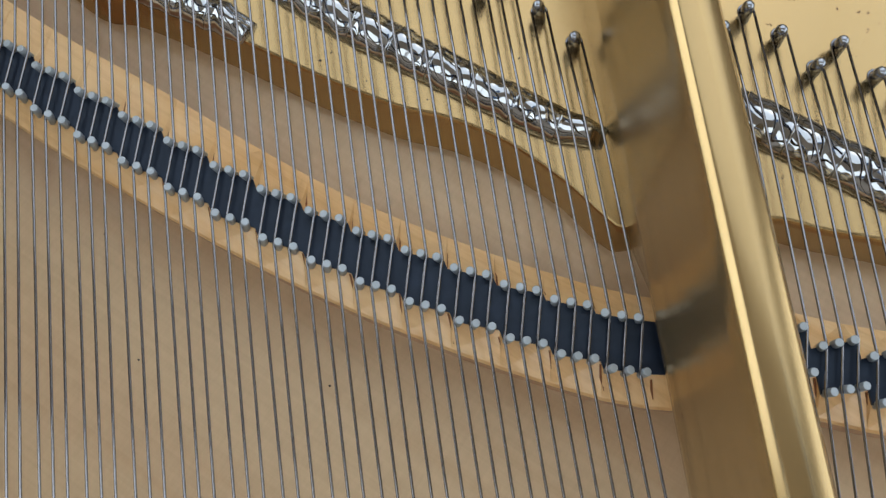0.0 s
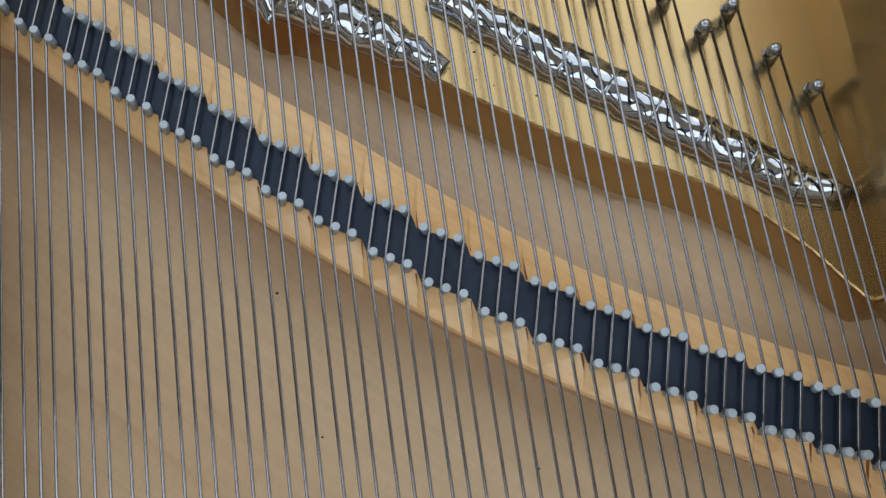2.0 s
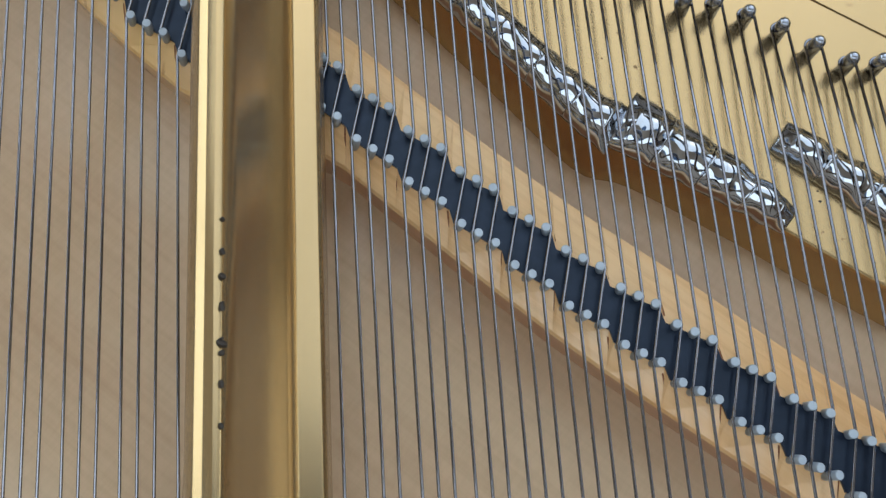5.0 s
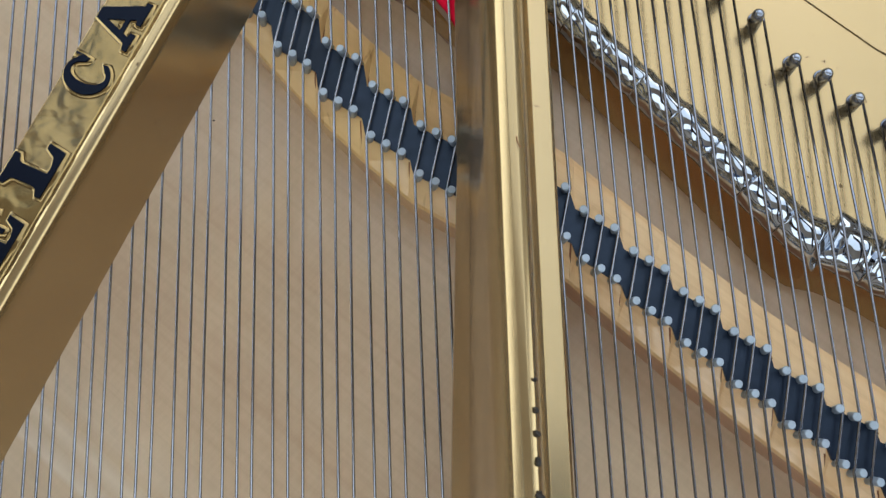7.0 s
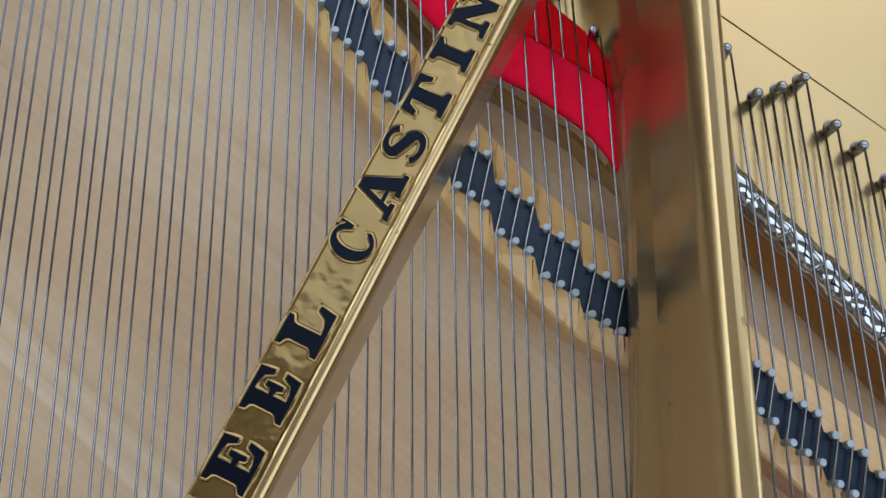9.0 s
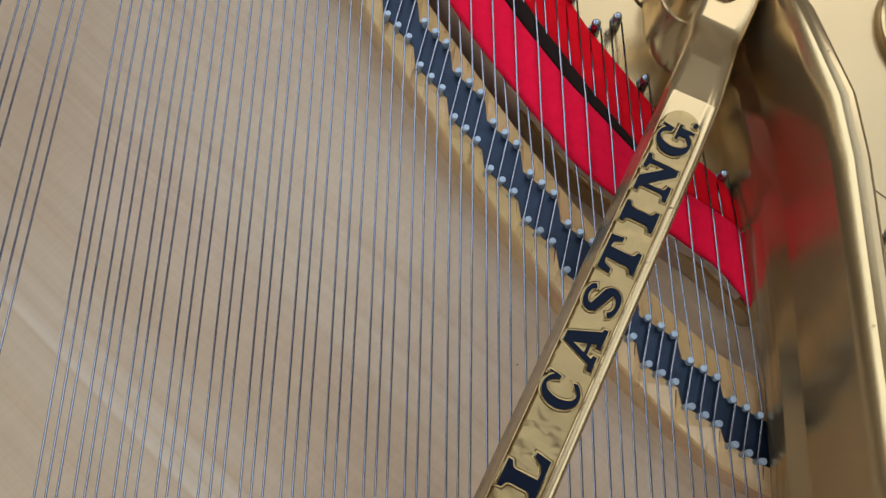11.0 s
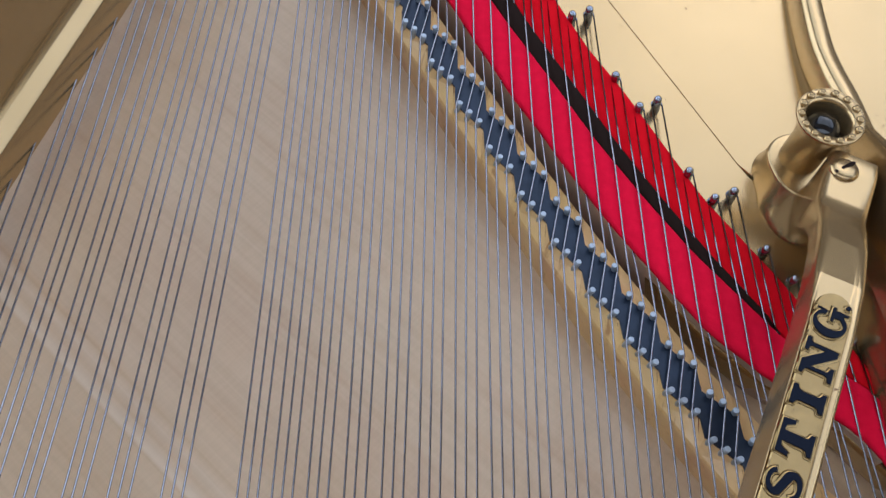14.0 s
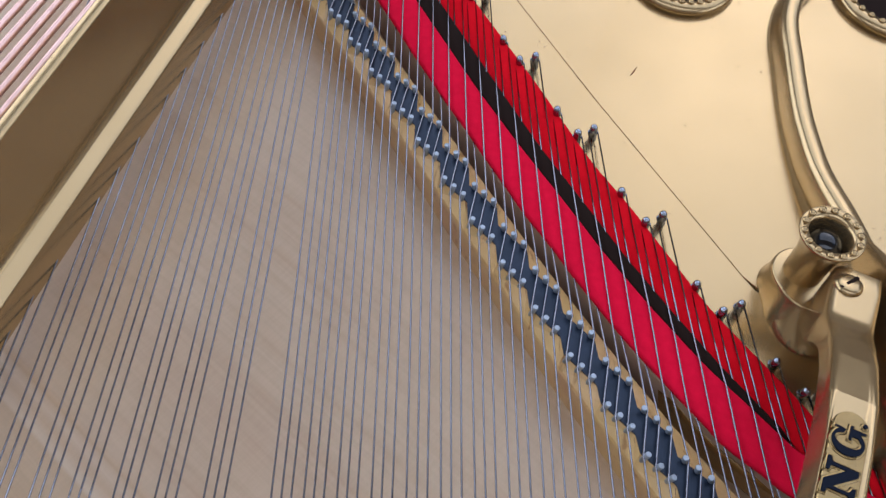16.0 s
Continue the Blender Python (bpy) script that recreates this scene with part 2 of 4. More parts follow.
def tube(path, radius, sides=7):
    """Rings round a path of points; radius may be one number or one a point."""
    pts = [Vector(p) for p in path]
    rings = []
    for i, p in enumerate(pts):
        ahead = (pts[min(i + 1, len(pts) - 1)] - pts[max(i - 1, 0)]).normalized()
        side = ahead.cross(Vector((0, 0, 1)))
        side = side.normalized() if side.length > 1e-4 else Vector((1, 0, 0))
        up = side.cross(ahead).normalized()
        r = radius[i] if isinstance(radius, (list, tuple)) else radius
        rings.append([p + r * (math.cos(a) * side + math.sin(a) * up) for a in (2 * math.pi * k / sides for k in range(sides))])
    return loft(rings)


def turned(profile, sides=24):
    """A turned solid from (radius, z) pairs."""
    rings = [[(r * math.cos(2 * math.pi * k / sides), r * math.sin(2 * math.pi * k / sides), z) for k in range(sides)] for r, z in profile]
    return loft(rings)


def box(x0, x1, y0, y1, z0, z1):
    v = [(x, y, z) for z in (z0, z1) for y in (y0, y1) for x in (x0, x1)]
    return v, [(0, 2, 3, 1), (4, 5, 7, 6), (0, 1, 5, 4), (2, 6, 7, 3), (0, 4, 6, 2), (1, 3, 7, 5)]


def bevelled(verts, faces, width, segments=2, angle=30, flat_from=1.0):
    bm = bmesh.new()
    vs = [bm.verts.new(v) for v in verts]
    for f in faces:
        bm.faces.new([vs[k] for k in f])
    bmesh.ops.recalc_face_normals(bm, faces=bm.faces)
    edges = [e for e in bm.edges if len(e.link_faces) == 2 and e.calc_face_angle() > radians(angle)]
    bmesh.ops.bevel(bm, geom=edges, offset=width, segments=segments, profile=0.5, affect="EDGES", clamp_overlap=True)
    for f in bm.faces:
        f.smooth = f.calc_area() < flat_from * max(e.calc_length() for e in f.edges)
    return bm


def lerp(x, table):
    """Straight-line interpolation in rows of (x, value)."""
    table = sorted(table)
    return float(np.interp(x, [r[0] for r in table], [r[1] for r in table]))


# ---------------------------------------------------------------- the room round the piano
def placed(ob):
    ob.matrix_world = ROOM_TURN
    return ob


def build_room():
    w = 0.15
    walls = {
        "wall_south": [box(ROOM_X0 - w, ROOM_X1 + w, ROOM_Y0 - w, ROOM_Y0, FLOOR_Z, CEIL_Z)],
        "wall_north": [box(ROOM_X0 - w, ROOM_X1 + w, ROOM_Y1, ROOM_Y1 + w, FLOOR_Z, CEIL_Z)],
    }
    for name, (x, way, (y0, y1, z0, z1), _) in zip(("wall_west", "wall_east"), SIDE_FILLS):
        a, b = sorted((x, x - way * w))
        walls[name] = [box(a, b, ROOM_Y0, y0, FLOOR_Z, CEIL_Z), box(a, b, y1, ROOM_Y1, FLOOR_Z, CEIL_Z), box(a, b, y0, y1, FLOOR_Z, z0), box(a, b, y0, y1, z1, CEIL_Z)]
    (x0, x1, far0, far1), (_, _, near0, near1) = ROOF_WINDOWS[0][0], ROOF_WINDOWS[1][0]
    strips = [(ROOM_X0 - w, ROOM_X1 + w, ROOM_Y0 - w, near0), (ROOM_X0 - w, ROOM_X1 + w, near1, far0), (ROOM_X0 - w, ROOM_X1 + w, far1, ROOM_Y1 + w),
              (ROOM_X0 - w, x0, near0, near1), (x1, ROOM_X1 + w, near0, near1), (ROOM_X0 - w, x0, far0, far1), (x1, ROOM_X1 + w, far0, far1)]
    roof = [box(*strip, CEIL_Z, CEIL_Z + 0.12) for strip in strips]
    for name, pieces in walls.items():
        vs, fs = [], []
        for v, f in pieces:
            fs += [tuple(k + len(vs) for k in q) for q in f]
            vs += v
        tagged(placed(part(name, mesh_of(name, vs, fs), WALL)), "plain beige plaster wall of the room", "wall", kind="structure")
    tagged(placed(part("floor", mesh_of("floor", *box(ROOM_X0 - w, ROOM_X1 + w, ROOM_Y0 - w, ROOM_Y1 + w, FLOOR_Z - 0.1, FLOOR_Z)), FLOOR)),
           "plain brown floor of the room", "floor", kind="structure")
    vs, fs = [], []
    for v, f in roof:
        fs += [tuple(k + len(vs) for k in q) for q in f]
        vs += v
    tagged(placed(part("ceiling", mesh_of("ceiling", vs, fs), CEIL)), "plain cream ceiling with two roof windows", "ceiling", kind="structure")
    for number, ((x0, x1, y0, y1), _) in enumerate(ROOF_WINDOWS):
        win = tagged(placed(empty(f"window_{number + 1}")), "unseen white painted roof window with slim bars between its panes", "window", kind="structure")
        for k in range(4):
            c = x0 + (x1 - x0) * k / 3
            part("window_bar", mesh_of("window_bar", *box(c - 0.015, c + 0.015, y0, y1, CEIL_Z, CEIL_Z + 0.04)), FRAME_PAINT, win)
        for c in (y0, y1):
            part("window_rail", mesh_of("window_rail", *box(x0, x1, c - 0.015, c + 0.015, CEIL_Z + 0.003, CEIL_Z + 0.037)), FRAME_PAINT, win)
    # bars of the added fill windows in the side walls
    for number, (x, way, (y0, y1, z0, z1), _) in enumerate(SIDE_FILLS):
        win = tagged(placed(empty(f"window_{number + 3}")), "unseen white side window added as fill light, with slim bars between its panes", "window", kind="structure")
        a, b = sorted((x - way * 0.01, x - way * 0.05))
        for k in range(4):
            c = y0 + (y1 - y0) * k / 3
            part("window_bar", mesh_of("window_bar", *box(a, b, c - 0.015, c + 0.015, z0, z1)), FRAME_PAINT, win)
        for c in (z0, z1):
            part("window_rail", mesh_of("window_rail", *box(a + 0.003, b - 0.003, y0, y1, c - 0.015, c + 0.015)), FRAME_PAINT, win)


build_room()

# ---------------------------------------------------------------- scale of the strings: where each note crosses the bridge
BOARD_Z, PLATE_Z, WIRE_Z, BRIDGE_Z = -0.0268, -0.0105, -0.0012, -0.0030


class Note:
    """One note: its three front and rear bridge pins, and the slant of its strings on the near side."""

    def __init__(self, section, x, y, pitch, slope, rise, rear_slope, slant, back):
        self.section, self.slant, self.back = section, slant, back
        self.front = [Vector((x + k * pitch, y + k * slope, 0)) for k in range(3)]
        self.rear = [Vector((x - 0.0009 + k * pitch, y + rise + k * rear_slope, 0)) for k in range(3)]


def low_note(m):
    x = -0.17814 + m * (-0.01374 + m * (-1.173e-4 + m * 6.05e-6)) if m <= 17 else -0.4182 - 0.0128 * (m - 17)
    y = 0.10375 + m * (0.009136 + m * (8.902e-4 - m * 2.505e-5)) if m <= 17 else 0.3934 + 0.0192 * (m - 17)
    x -= lerp(m, [(0, 0.0003), (2, 0.0007), (9, 0.0004), (12, 0.0)])
    rise = min(0.014 + 0.00062 * m, 0.0181)
    slope = -lerp(m, [(0, 0.0020), (3, 0.0024), (6, 0.0036), (9, 0.0040), (14, 0.0034)])
    slant = lerp(m, [(0, -0.1166), (6, -0.1117), (10, -0.1097), (13, -0.1049), (15, -0.0991), (17, -0.0975), (17.5, -0.064), (18, -0.0605), (19, -0.044), (20, -0.037), (21, -0.029), (22, -0.027), (26, -0.005)])
    return Note("low", x, y, 0.0044, slope, rise, slope * 0.96, slant, lerp(m, [(0, -0.135), (8, -0.14), (11, -0.127), (14, -0.112), (20, -0.13)]))


def middle_note(n):
    x = -0.1470 + n * (0.01341 - n * 2.294e-5)
    y = 0.09415 + n * (-0.010843 + n * (1.8117e-4 + n * 9.235e-7))
    x -= lerp(n, [(0, -0.0002), (2, -0.0002), (3, 0.0), (4, 0.0003), (5.5, 0.0006), (7, 0.0006), (9, 0.0002), (11, -0.0001), (18, 0)])
    y -= lerp(n, [(0, 0), (5, 0), (7, -0.0004), (10, 0.0005), (13, 0.0003), (18, 0)])
    return Note("middle", x, y, 0.00412, -0.00252 + 1.12e-4 * n, 0.0131 + 6e-5 * n, -0.00228 + 0.9e-4 * n,
                lerp(n, [(0, -0.110), (4, -0.1165), (9, -0.1195), (17, -0.1225)]), lerp(n, [(0, -0.125), (17, -0.124)]))


def high_note(k):
    return Note("high", 0.1155 + 0.0121 * k, -0.0372 - 0.0042 * k + 0.0004 * k * k, 0.0040, 0.0006, 0.0115, 0.0006, 0.012 * k, -0.058)


NOTES = [low_note(m) for m in range(26, -1, -1)] + [middle_note(n) for n in range(18)] + [high_note(k) for k in range(6)]

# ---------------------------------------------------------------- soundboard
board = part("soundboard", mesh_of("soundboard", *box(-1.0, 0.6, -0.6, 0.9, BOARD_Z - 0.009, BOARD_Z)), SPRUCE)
tagged(board, "varnished spruce soundboard with fine straight grain", "soundboard", kind="structure")

case = part("piano_case", mesh_of("piano_case", *box(-1.0, 0.6, -0.6, 0.9, FLOOR_Z, BOARD_Z - 0.009)), BLACK_CLOTH)
tagged(case, "plain black case carrying the soundboard", "piano case", kind="structure")

speck_mesh = mesh_of("speck", *turned([(0.0005, 0.0), (0.00045, 0.00025), (0.0002, 0.0004)], 7), smooth=True)
for x, y, r in ((-0.0704, 0.0150, 1.0), (-0.0577, -0.0234, 0.8), (-0.0018, -0.0327, 0.9), (-0.245, 0.125, 0.7), (-0.30, 0.10, 0.6)):
    ob = part("speck", speck_mesh, GLUE, board)
    ob.matrix_local = pose(x, y, BOARD_Z) @ Matrix.Diagonal((r, r * 0.8, 1, 1))

# ---------------------------------------------------------------- bridge


def build_bridge():
    bridge = tagged(empty("piano_bridge", (0, 0, BOARD_Z)), "curved beech bridge with black graphite top glued on the soundboard", "bridge")
    groups = []
    for a in NOTES:
        ends = []
        for row, sign in ((a.front, -1), (a.rear, 1)):
            step = (row[2] - row[0]) / 2
            ends.append((row[0] - 0.46 * step, row[2] + 0.46 * step))
        groups.append(ends)
    # blank stretches of the bridge under the two straight struts
    for after, fx in ((26, -0.1625), (44, 0.0985)):
        left, right = groups[after], groups[after + 1]
        blank = []
        for row in (0, 1):
            p, q = left[row][1], right[row][0]
            blank.append((p.lerp(q, 0.3), p.lerp(q, 0.7)))
        groups.append(blank)
    groups.sort(key=lambda g: g[0][0].x)
    front = [p for g in groups for p in g[0]]
    rear = [p for g in groups for p in g[1]]
    mid_f = [(g[0][0] + g[0][1]) / 2 for g in groups]
    mid_r = [(g[1][0] + g[1][1]) / 2 for g in groups]

    def outer(p, mids, off):
        y = float(np.interp(p.x, [m.x for m in mids], [m.y for m in mids]))
        return Vector((p.x, y + off, 0))

    n = len(front)
    # black strip with a slight thickness
    rings = []
    for p, q in zip(front, rear):
        rings.append([(p.x, p.y, BRIDGE_Z - 0.0012), (p.x, p.y, BRIDGE_Z), (q.x, q.y, BRIDGE_Z), (q.x, q.y, BRIDGE_Z - 0.0012)])
    top = part("graphite_top", mesh_of("graphite_top", *loft(rings)), GRAPHITE, bridge, "matt black graphite coated top between the pins")
    top.location.z = -BOARD_Z
    rings, lower = [], []
    for p, q in zip(front, rear):
        fo, ro = outer(p, mid_f, -0.0083), outer(q, mid_r, lerp(q.x, [(-0.25, 0.0128), (-0.19, 0.0135), (-0.17, 0.0150), (-0.12, 0.0145), (-0.05, 0.0155), (-0.02, 0.013), (0.01, 0.0102), (0.04, 0.0095), (0.09, 0.0078)]))
        lower.append([(fo.x, fo.y + 0.0008, BOARD_Z), (fo.x, fo.y - 0.0003, -0.0095), (ro.x, ro.y + 0.0002, -0.0130), (ro.x, ro.y + 0.001, BOARD_Z)])
        rings.append([(fo.x, fo.y - 0.0003, -0.0095), (fo.x, fo.y - 0.0004, -0.0082), (fo.x, fo.y + 0.0003, -0.0072), (p.x, p.y, BRIDGE_Z - 0.0008), (q.x, q.y, BRIDGE_Z - 0.0008),
                      (ro.x, ro.y, -0.0105), (ro.x, ro.y + 0.0002, -0.0130)])
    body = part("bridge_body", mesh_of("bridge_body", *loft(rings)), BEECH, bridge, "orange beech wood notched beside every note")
    body.location.z = -BOARD_Z
    root = part("bridge_root", mesh_of("bridge_root", *loft(lower)), SHADED_WOOD, bridge, "lower layer of the bridge, with the shade on its side put into the red-brown colour")
    root.location.z = -BOARD_Z
    pin_mesh = mesh_of("bridge_pin", *turned([(0.00108, -0.006), (0.00112, 0.0004), (0.00106, 0.00058), (0.00096, 0.00066)], 16))
    pin_mesh.polygons.foreach_set("use_smooth", [len(p.vertices) == 4 for p in pin_mesh.polygons])
    rnd = random.Random(5)
    for a in NOTES[5:]:
        for row, lean in ((a.front, 9), (a.rear, -9)):
            for p in row:
                pin = part("bridge_pin", pin_mesh, PIN, bridge)
                pin.matrix_local = pose(p.x, p.y, -BOARD_Z, rnd.uniform(-4, 4), lean + rnd.uniform(-3, 3), 0)
    # dark saw cuts and resin lines at the ends of the notches
    for a in NOTES[5:]:
        for row, mids, away, z1 in ((a.rear[0], mid_r, lerp(a.rear[0].x, [(-0.25, 0.0128), (-0.19, 0.0135), (-0.17, 0.0150), (-0.12, 0.0145), (-0.05, 0.0155), (-0.02, 0.013), (0.01, 0.0102), (0.04, 0.0095), (0.09, 0.0078)]), -0.0105),
                                    (a.front[2], mid_f, -0.0080, -0.0072)):
            x0 = row.x - 0.0016 if away > 0 else row.x + 0.0016
            y0 = row.y
            y1 = outer(Vector((x0, 0, 0)), mids, away).y
            lo, hi, w = rnd.uniform(0.0, 0.25), rnd.uniform(0.6, 0.97), rnd.uniform(0.00015, 0.00030)
            rows = []
            for t in (lo, (lo + hi) / 2, hi):
                y, z = y0 + t * (y1 - y0), BRIDGE_Z - 0.0008 + t * (z1 - BRIDGE_Z + 0.0008)
                x = x0 - 0.12 * (y - y0) + rnd.uniform(-0.0003, 0.0003)
                ww = w * (1.0 if t < hi else 0.3)
                rows.append([(x - ww, y, z - 0.001), (x - ww, y, z + 0.0004), (x + ww, y, z + 0.0004), (x + ww, y, z - 0.001)])
            ob = part("saw_cut", mesh_of("saw_cut", *loft(rows)), STAIN, bridge)
            ob.location.z = -BOARD_Z
    return bridge


build_bridge()

# ---------------------------------------------------------------- cast iron plate
EDGE = [(-0.60, 0.712), (-0.52, 0.5965), (-0.3949, 0.4125), (-0.3576, 0.3556), (-0.3236, 0.3050), (-0.2982, 0.2714), (-0.2634, 0.2271), (-0.2366, 0.1961), (-0.2143, 0.1809), (-0.1920, 0.1691), (-0.1742, 0.1548), (-0.166, 0.150), (-0.155, 0.158), (-0.1469, 0.1590), (-0.1233, 0.1385), (-0.0993, 0.1160),
        (-0.0763, 0.0935), (-0.0614, 0.0885), (-0.0353, 0.0743), (-0.0055, 0.0577), (0.0198, 0.0456), (0.0348, 0.0410), (0.0512, 0.0330), (0.0648, 0.0222),
        (0.0713, 0.0159), (0.0777, 0.0091), (0.0830, 0.0060), (0.100, 0.0066), (0.1219, 0.0072), (0.1358, 0.0034), (0.1514, -0.0004), (0.20, -0.013), (0.30, -0.03)]
SEAM = [(-0.60, 0.86), (-0.45, 0.622), (-0.3229, 0.4262), (-0.2838, 0.3661), (-0.2155, 0.2675), (-0.1422, 0.2139), (-0.0852, 0.1774), (-0.0494, 0.1515),
        (0.0153, 0.1179), (0.10, 0.088), (0.30, 0.05)]


def rounded_curve(rows, steps=5):
    """Points on a smooth curve through rows of (x, y)."""
    p = [Vector((x, y, 0)) for x, y in rows]
    out = []
    for i in range(len(p) - 1):
        a, b, c, d = p[max(i - 1, 0)], p[i], p[i + 1], p[min(i + 2, len(p) - 1)]
        for k in range(steps):
            t = k / steps
            out.append(0.5 * ((2 * b) + (c - a) * t + (2 * a - 5 * b + 4 * c - d) * t * t + (3 * b - a - 3 * c + d) * t ** 3))
    return out + [p[-1]]


plate = tagged(empty("piano_plate"), "cast iron piano frame painted in worn gold bronze", "piano frame")


def build_plate():
    line = rounded_curve(EDGE)
    back = [(p.x, lerp(p.x, SEAM)) for p in line]
    rings = []
    for p, (bx, by) in zip(line, back):
        toe = lerp(p.x, [(-0.18, 0.0006), (-0.165, 0.0012), (-0.145, 0.0080), (-0.10, 0.0080), (-0.03, 0.0050), (0.02, 0.0050), (0.055, 0.0050), (0.067, 0.0040), (0.075, 0.0048), (0.087, 0.0026)])
        rings.append([(p.x, p.y - toe + 0.0014, PLATE_Z - 0.0155), (p.x, p.y - toe, PLATE_Z - 0.0135), (p.x, p.y - 0.0010, PLATE_Z - 0.0024), (p.x, p.y - 0.0005, PLATE_Z - 0.0009),
                      (p.x, p.y, PLATE_Z - 0.0002), (p.x, p.y + 0.0007, PLATE_Z), (bx, by, PLATE_Z), (bx, by + 0.002, PLATE_Z - 0.0125)])
    part("hitch_panel", mesh_of("hitch_panel", *loft(rings)), GOLD, plate)
    rings = []
    for x in np.linspace(-0.6, 0.3, 60):
        y = lerp(x, SEAM)
        rings.append([(x, y + 0.0001, PLATE_Z - 0.012), (x, y + 0.0001, PLATE_Z - 0.0003), (x, y + 0.0005, PLATE_Z + 0.0003), (x, 0.95, PLATE_Z + 0.0003), (x, 0.95, PLATE_Z - 0.012)])
    part("rear_panel", mesh_of("rear_panel", *loft(rings)), GOLD, plate)


build_plate()


FOOT = -1.0


def strut(name, line, profile, under, label=""):
    """A bar along rows of (x, y, drop, width, left): profile rows of (across, z), where drop lowers what stands above the strings and left widens the foot on that side;
    under gives the height of the bar's underside along y."""
    rings = []
    pts = [Vector((row[0], row[1], 0)) for row in line]
    for i, p in enumerate(pts):
        ahead = (pts[min(i + 1, len(pts) - 1)] - pts[max(i - 1, 0)]).normalized()
        across = Vector((ahead.y, -ahead.x, 0))
        s, w, left = (*line[i][2:], 1, 1)[:3] if len(line[i]) < 5 else line[i][2:5]
        low = lerp(p.y, under)
        rings.append([p + across * u * w * (left if u < -0.008 else 1) + Vector((0, 0, low if z == FOOT else max(z * s, low + 0.001))) for u, z in profile])
    v, f = loft(rings)
    return part(name, bevelled(v, f, 0.0012, 2, 20, 0.011), GOLD, plate, label)


# straight strut between the low and the middle strings
B_PROFILE = [(-0.0122, FOOT), (-0.0125, 0.008), (-0.0122, 0.0130), (-0.0085, 0.0200), (-0.0044, 0.0470), (-0.0027, 0.0514), (-0.0012, 0.0533), (0.0006, 0.0543), (0.0022, 0.0545), (0.0034, 0.0538),
             (0.0042, 0.0522), (0.0047, 0.0485), (0.0082, 0.0160), (0.0088, 0.0138), (0.0098, 0.0126), (0.0146, 0.0114), (0.0154, 0.0100), (0.0154, FOOT)]
B_LINE = [(-0.1485 - 0.0955 * y, y, 1, 1, left) for y, left in ((-0.40, 1.8), (-0.2, 1.65), (-0.1, 1.5), (-0.05, 1.35), (0.0, 1.17), (0.05, 1.0), (0.10, 0.82), (0.125, 0.78), (0.145, 0.75), (0.165, 0.75), (0.18, 0.76))] + [
          (-0.1686, 0.20, 0.98, 1, 0.8), (-0.1752, 0.235, 0.80, 0.9, 1), (-0.1765, 0.262, 0.50, 0.62, 1), (-0.1762, 0.278, 0.30, 0.45, 1), (-0.1762, 0.292, 0.14, 0.40, 1), (-0.1775, 0.306, 0.05, 0.34, 1)]
strut("strut", B_LINE, B_PROFILE, [(-0.4, 0.001), (0.125, 0.001), (0.165, -0.012)])
# low raised rim that runs on from the foot of that strut
R_PROFILE = [(-0.0088, -0.0115), (-0.0078, -0.0070), (-0.0056, -0.0014), (-0.0042, 0.0010), (-0.0020, 0.0018), (0.0018, 0.0016), (0.0034, 0.0006), (0.0042, -0.0030), (0.0044, -0.0115)]
R_LINE = rounded_curve([(-0.1745, 0.283), (-0.1770, 0.300), (-0.1822, 0.324), (-0.1854, 0.3587), (-0.1852, 0.3969), (-0.1832, 0.4297), (-0.171, 0.458), (-0.137, 0.50), (-0.087, 0.53)], 6)
rings = []
for a, p in enumerate(R_LINE):
    ahead = (R_LINE[min(a + 1, len(R_LINE) - 1)] - R_LINE[max(a - 1, 0)]).normalized()
    across = Vector((ahead.y, -ahead.x, 0))
    lift = lerp(p.y, [(0.283, 0.009), (0.300, 0.006), (0.330, 0.0015), (0.36, 0)])
    rings.append([p + across * u + Vector((0, 0, z + (lift if z > -0.01 else 0))) for u, z in R_PROFILE])
part("raised_rim", mesh_of("raised_rim", *loft(rings), smooth=True), GOLD, plate)
# paint chips along the worn edge of that strut
chip_mesh = mesh_of("paint_chip", *turned([(0.0006, -0.0004), (0.0006, 0.0002), (0.0003, 0.0003)], 7))
rnd_chip = random.Random(21)
for y in (0.0475, 0.0418, 0.0375, 0.0329, 0.0322, 0.0270, 0.0262, 0.0246, 0.0195, 0.0128):
    ob = part("paint_chip", chip_mesh, GLUE, plate)
    g = rnd_chip.uniform(0.35, 1.0)
    ob.matrix_local = pose(-0.1485 - 0.0955 * y + 0.0036, y, 0.0542, 0, 40, rnd_chip.uniform(0, 90)) @ Matrix.Diagonal((g, g * rnd_chip.uniform(0.8, 1.8), 1, 1))
# straight strut between the middle and the high strings
A_PROFILE = [(-0.0102, FOOT), (-0.0103, 0.0066), (-0.0066, 0.0470), (-0.0058, 0.0515), (-0.0040, 0.0534), (0.0, 0.0540), (0.0042, 0.0528), (0.0058, 0.0500), (0.0066, 0.0455),
             (0.0100, 0.0185), (0.0112, 0.0160), (0.0130, 0.0120), (0.0138, 0.0080), (0.0138, FOOT)]
strut("strut", [(0.0932 - 0.097 * y, y, s) for y, s in ((-0.40, 1), (-0.2, 1), (-0.1, 1), (-0.05, 1), (-0.024, 1), (-0.014, 1), (0.006, 1), (0.016, 1), (0.05, 1), (0.10, 1), (0.15, 0.95), (0.20, 0.8), (0.30, 0.4), (0.42, 0.15))], A_PROFILE, [(-0.4, 0.003), (-0.014, 0.003), (0.006, -0.014)])
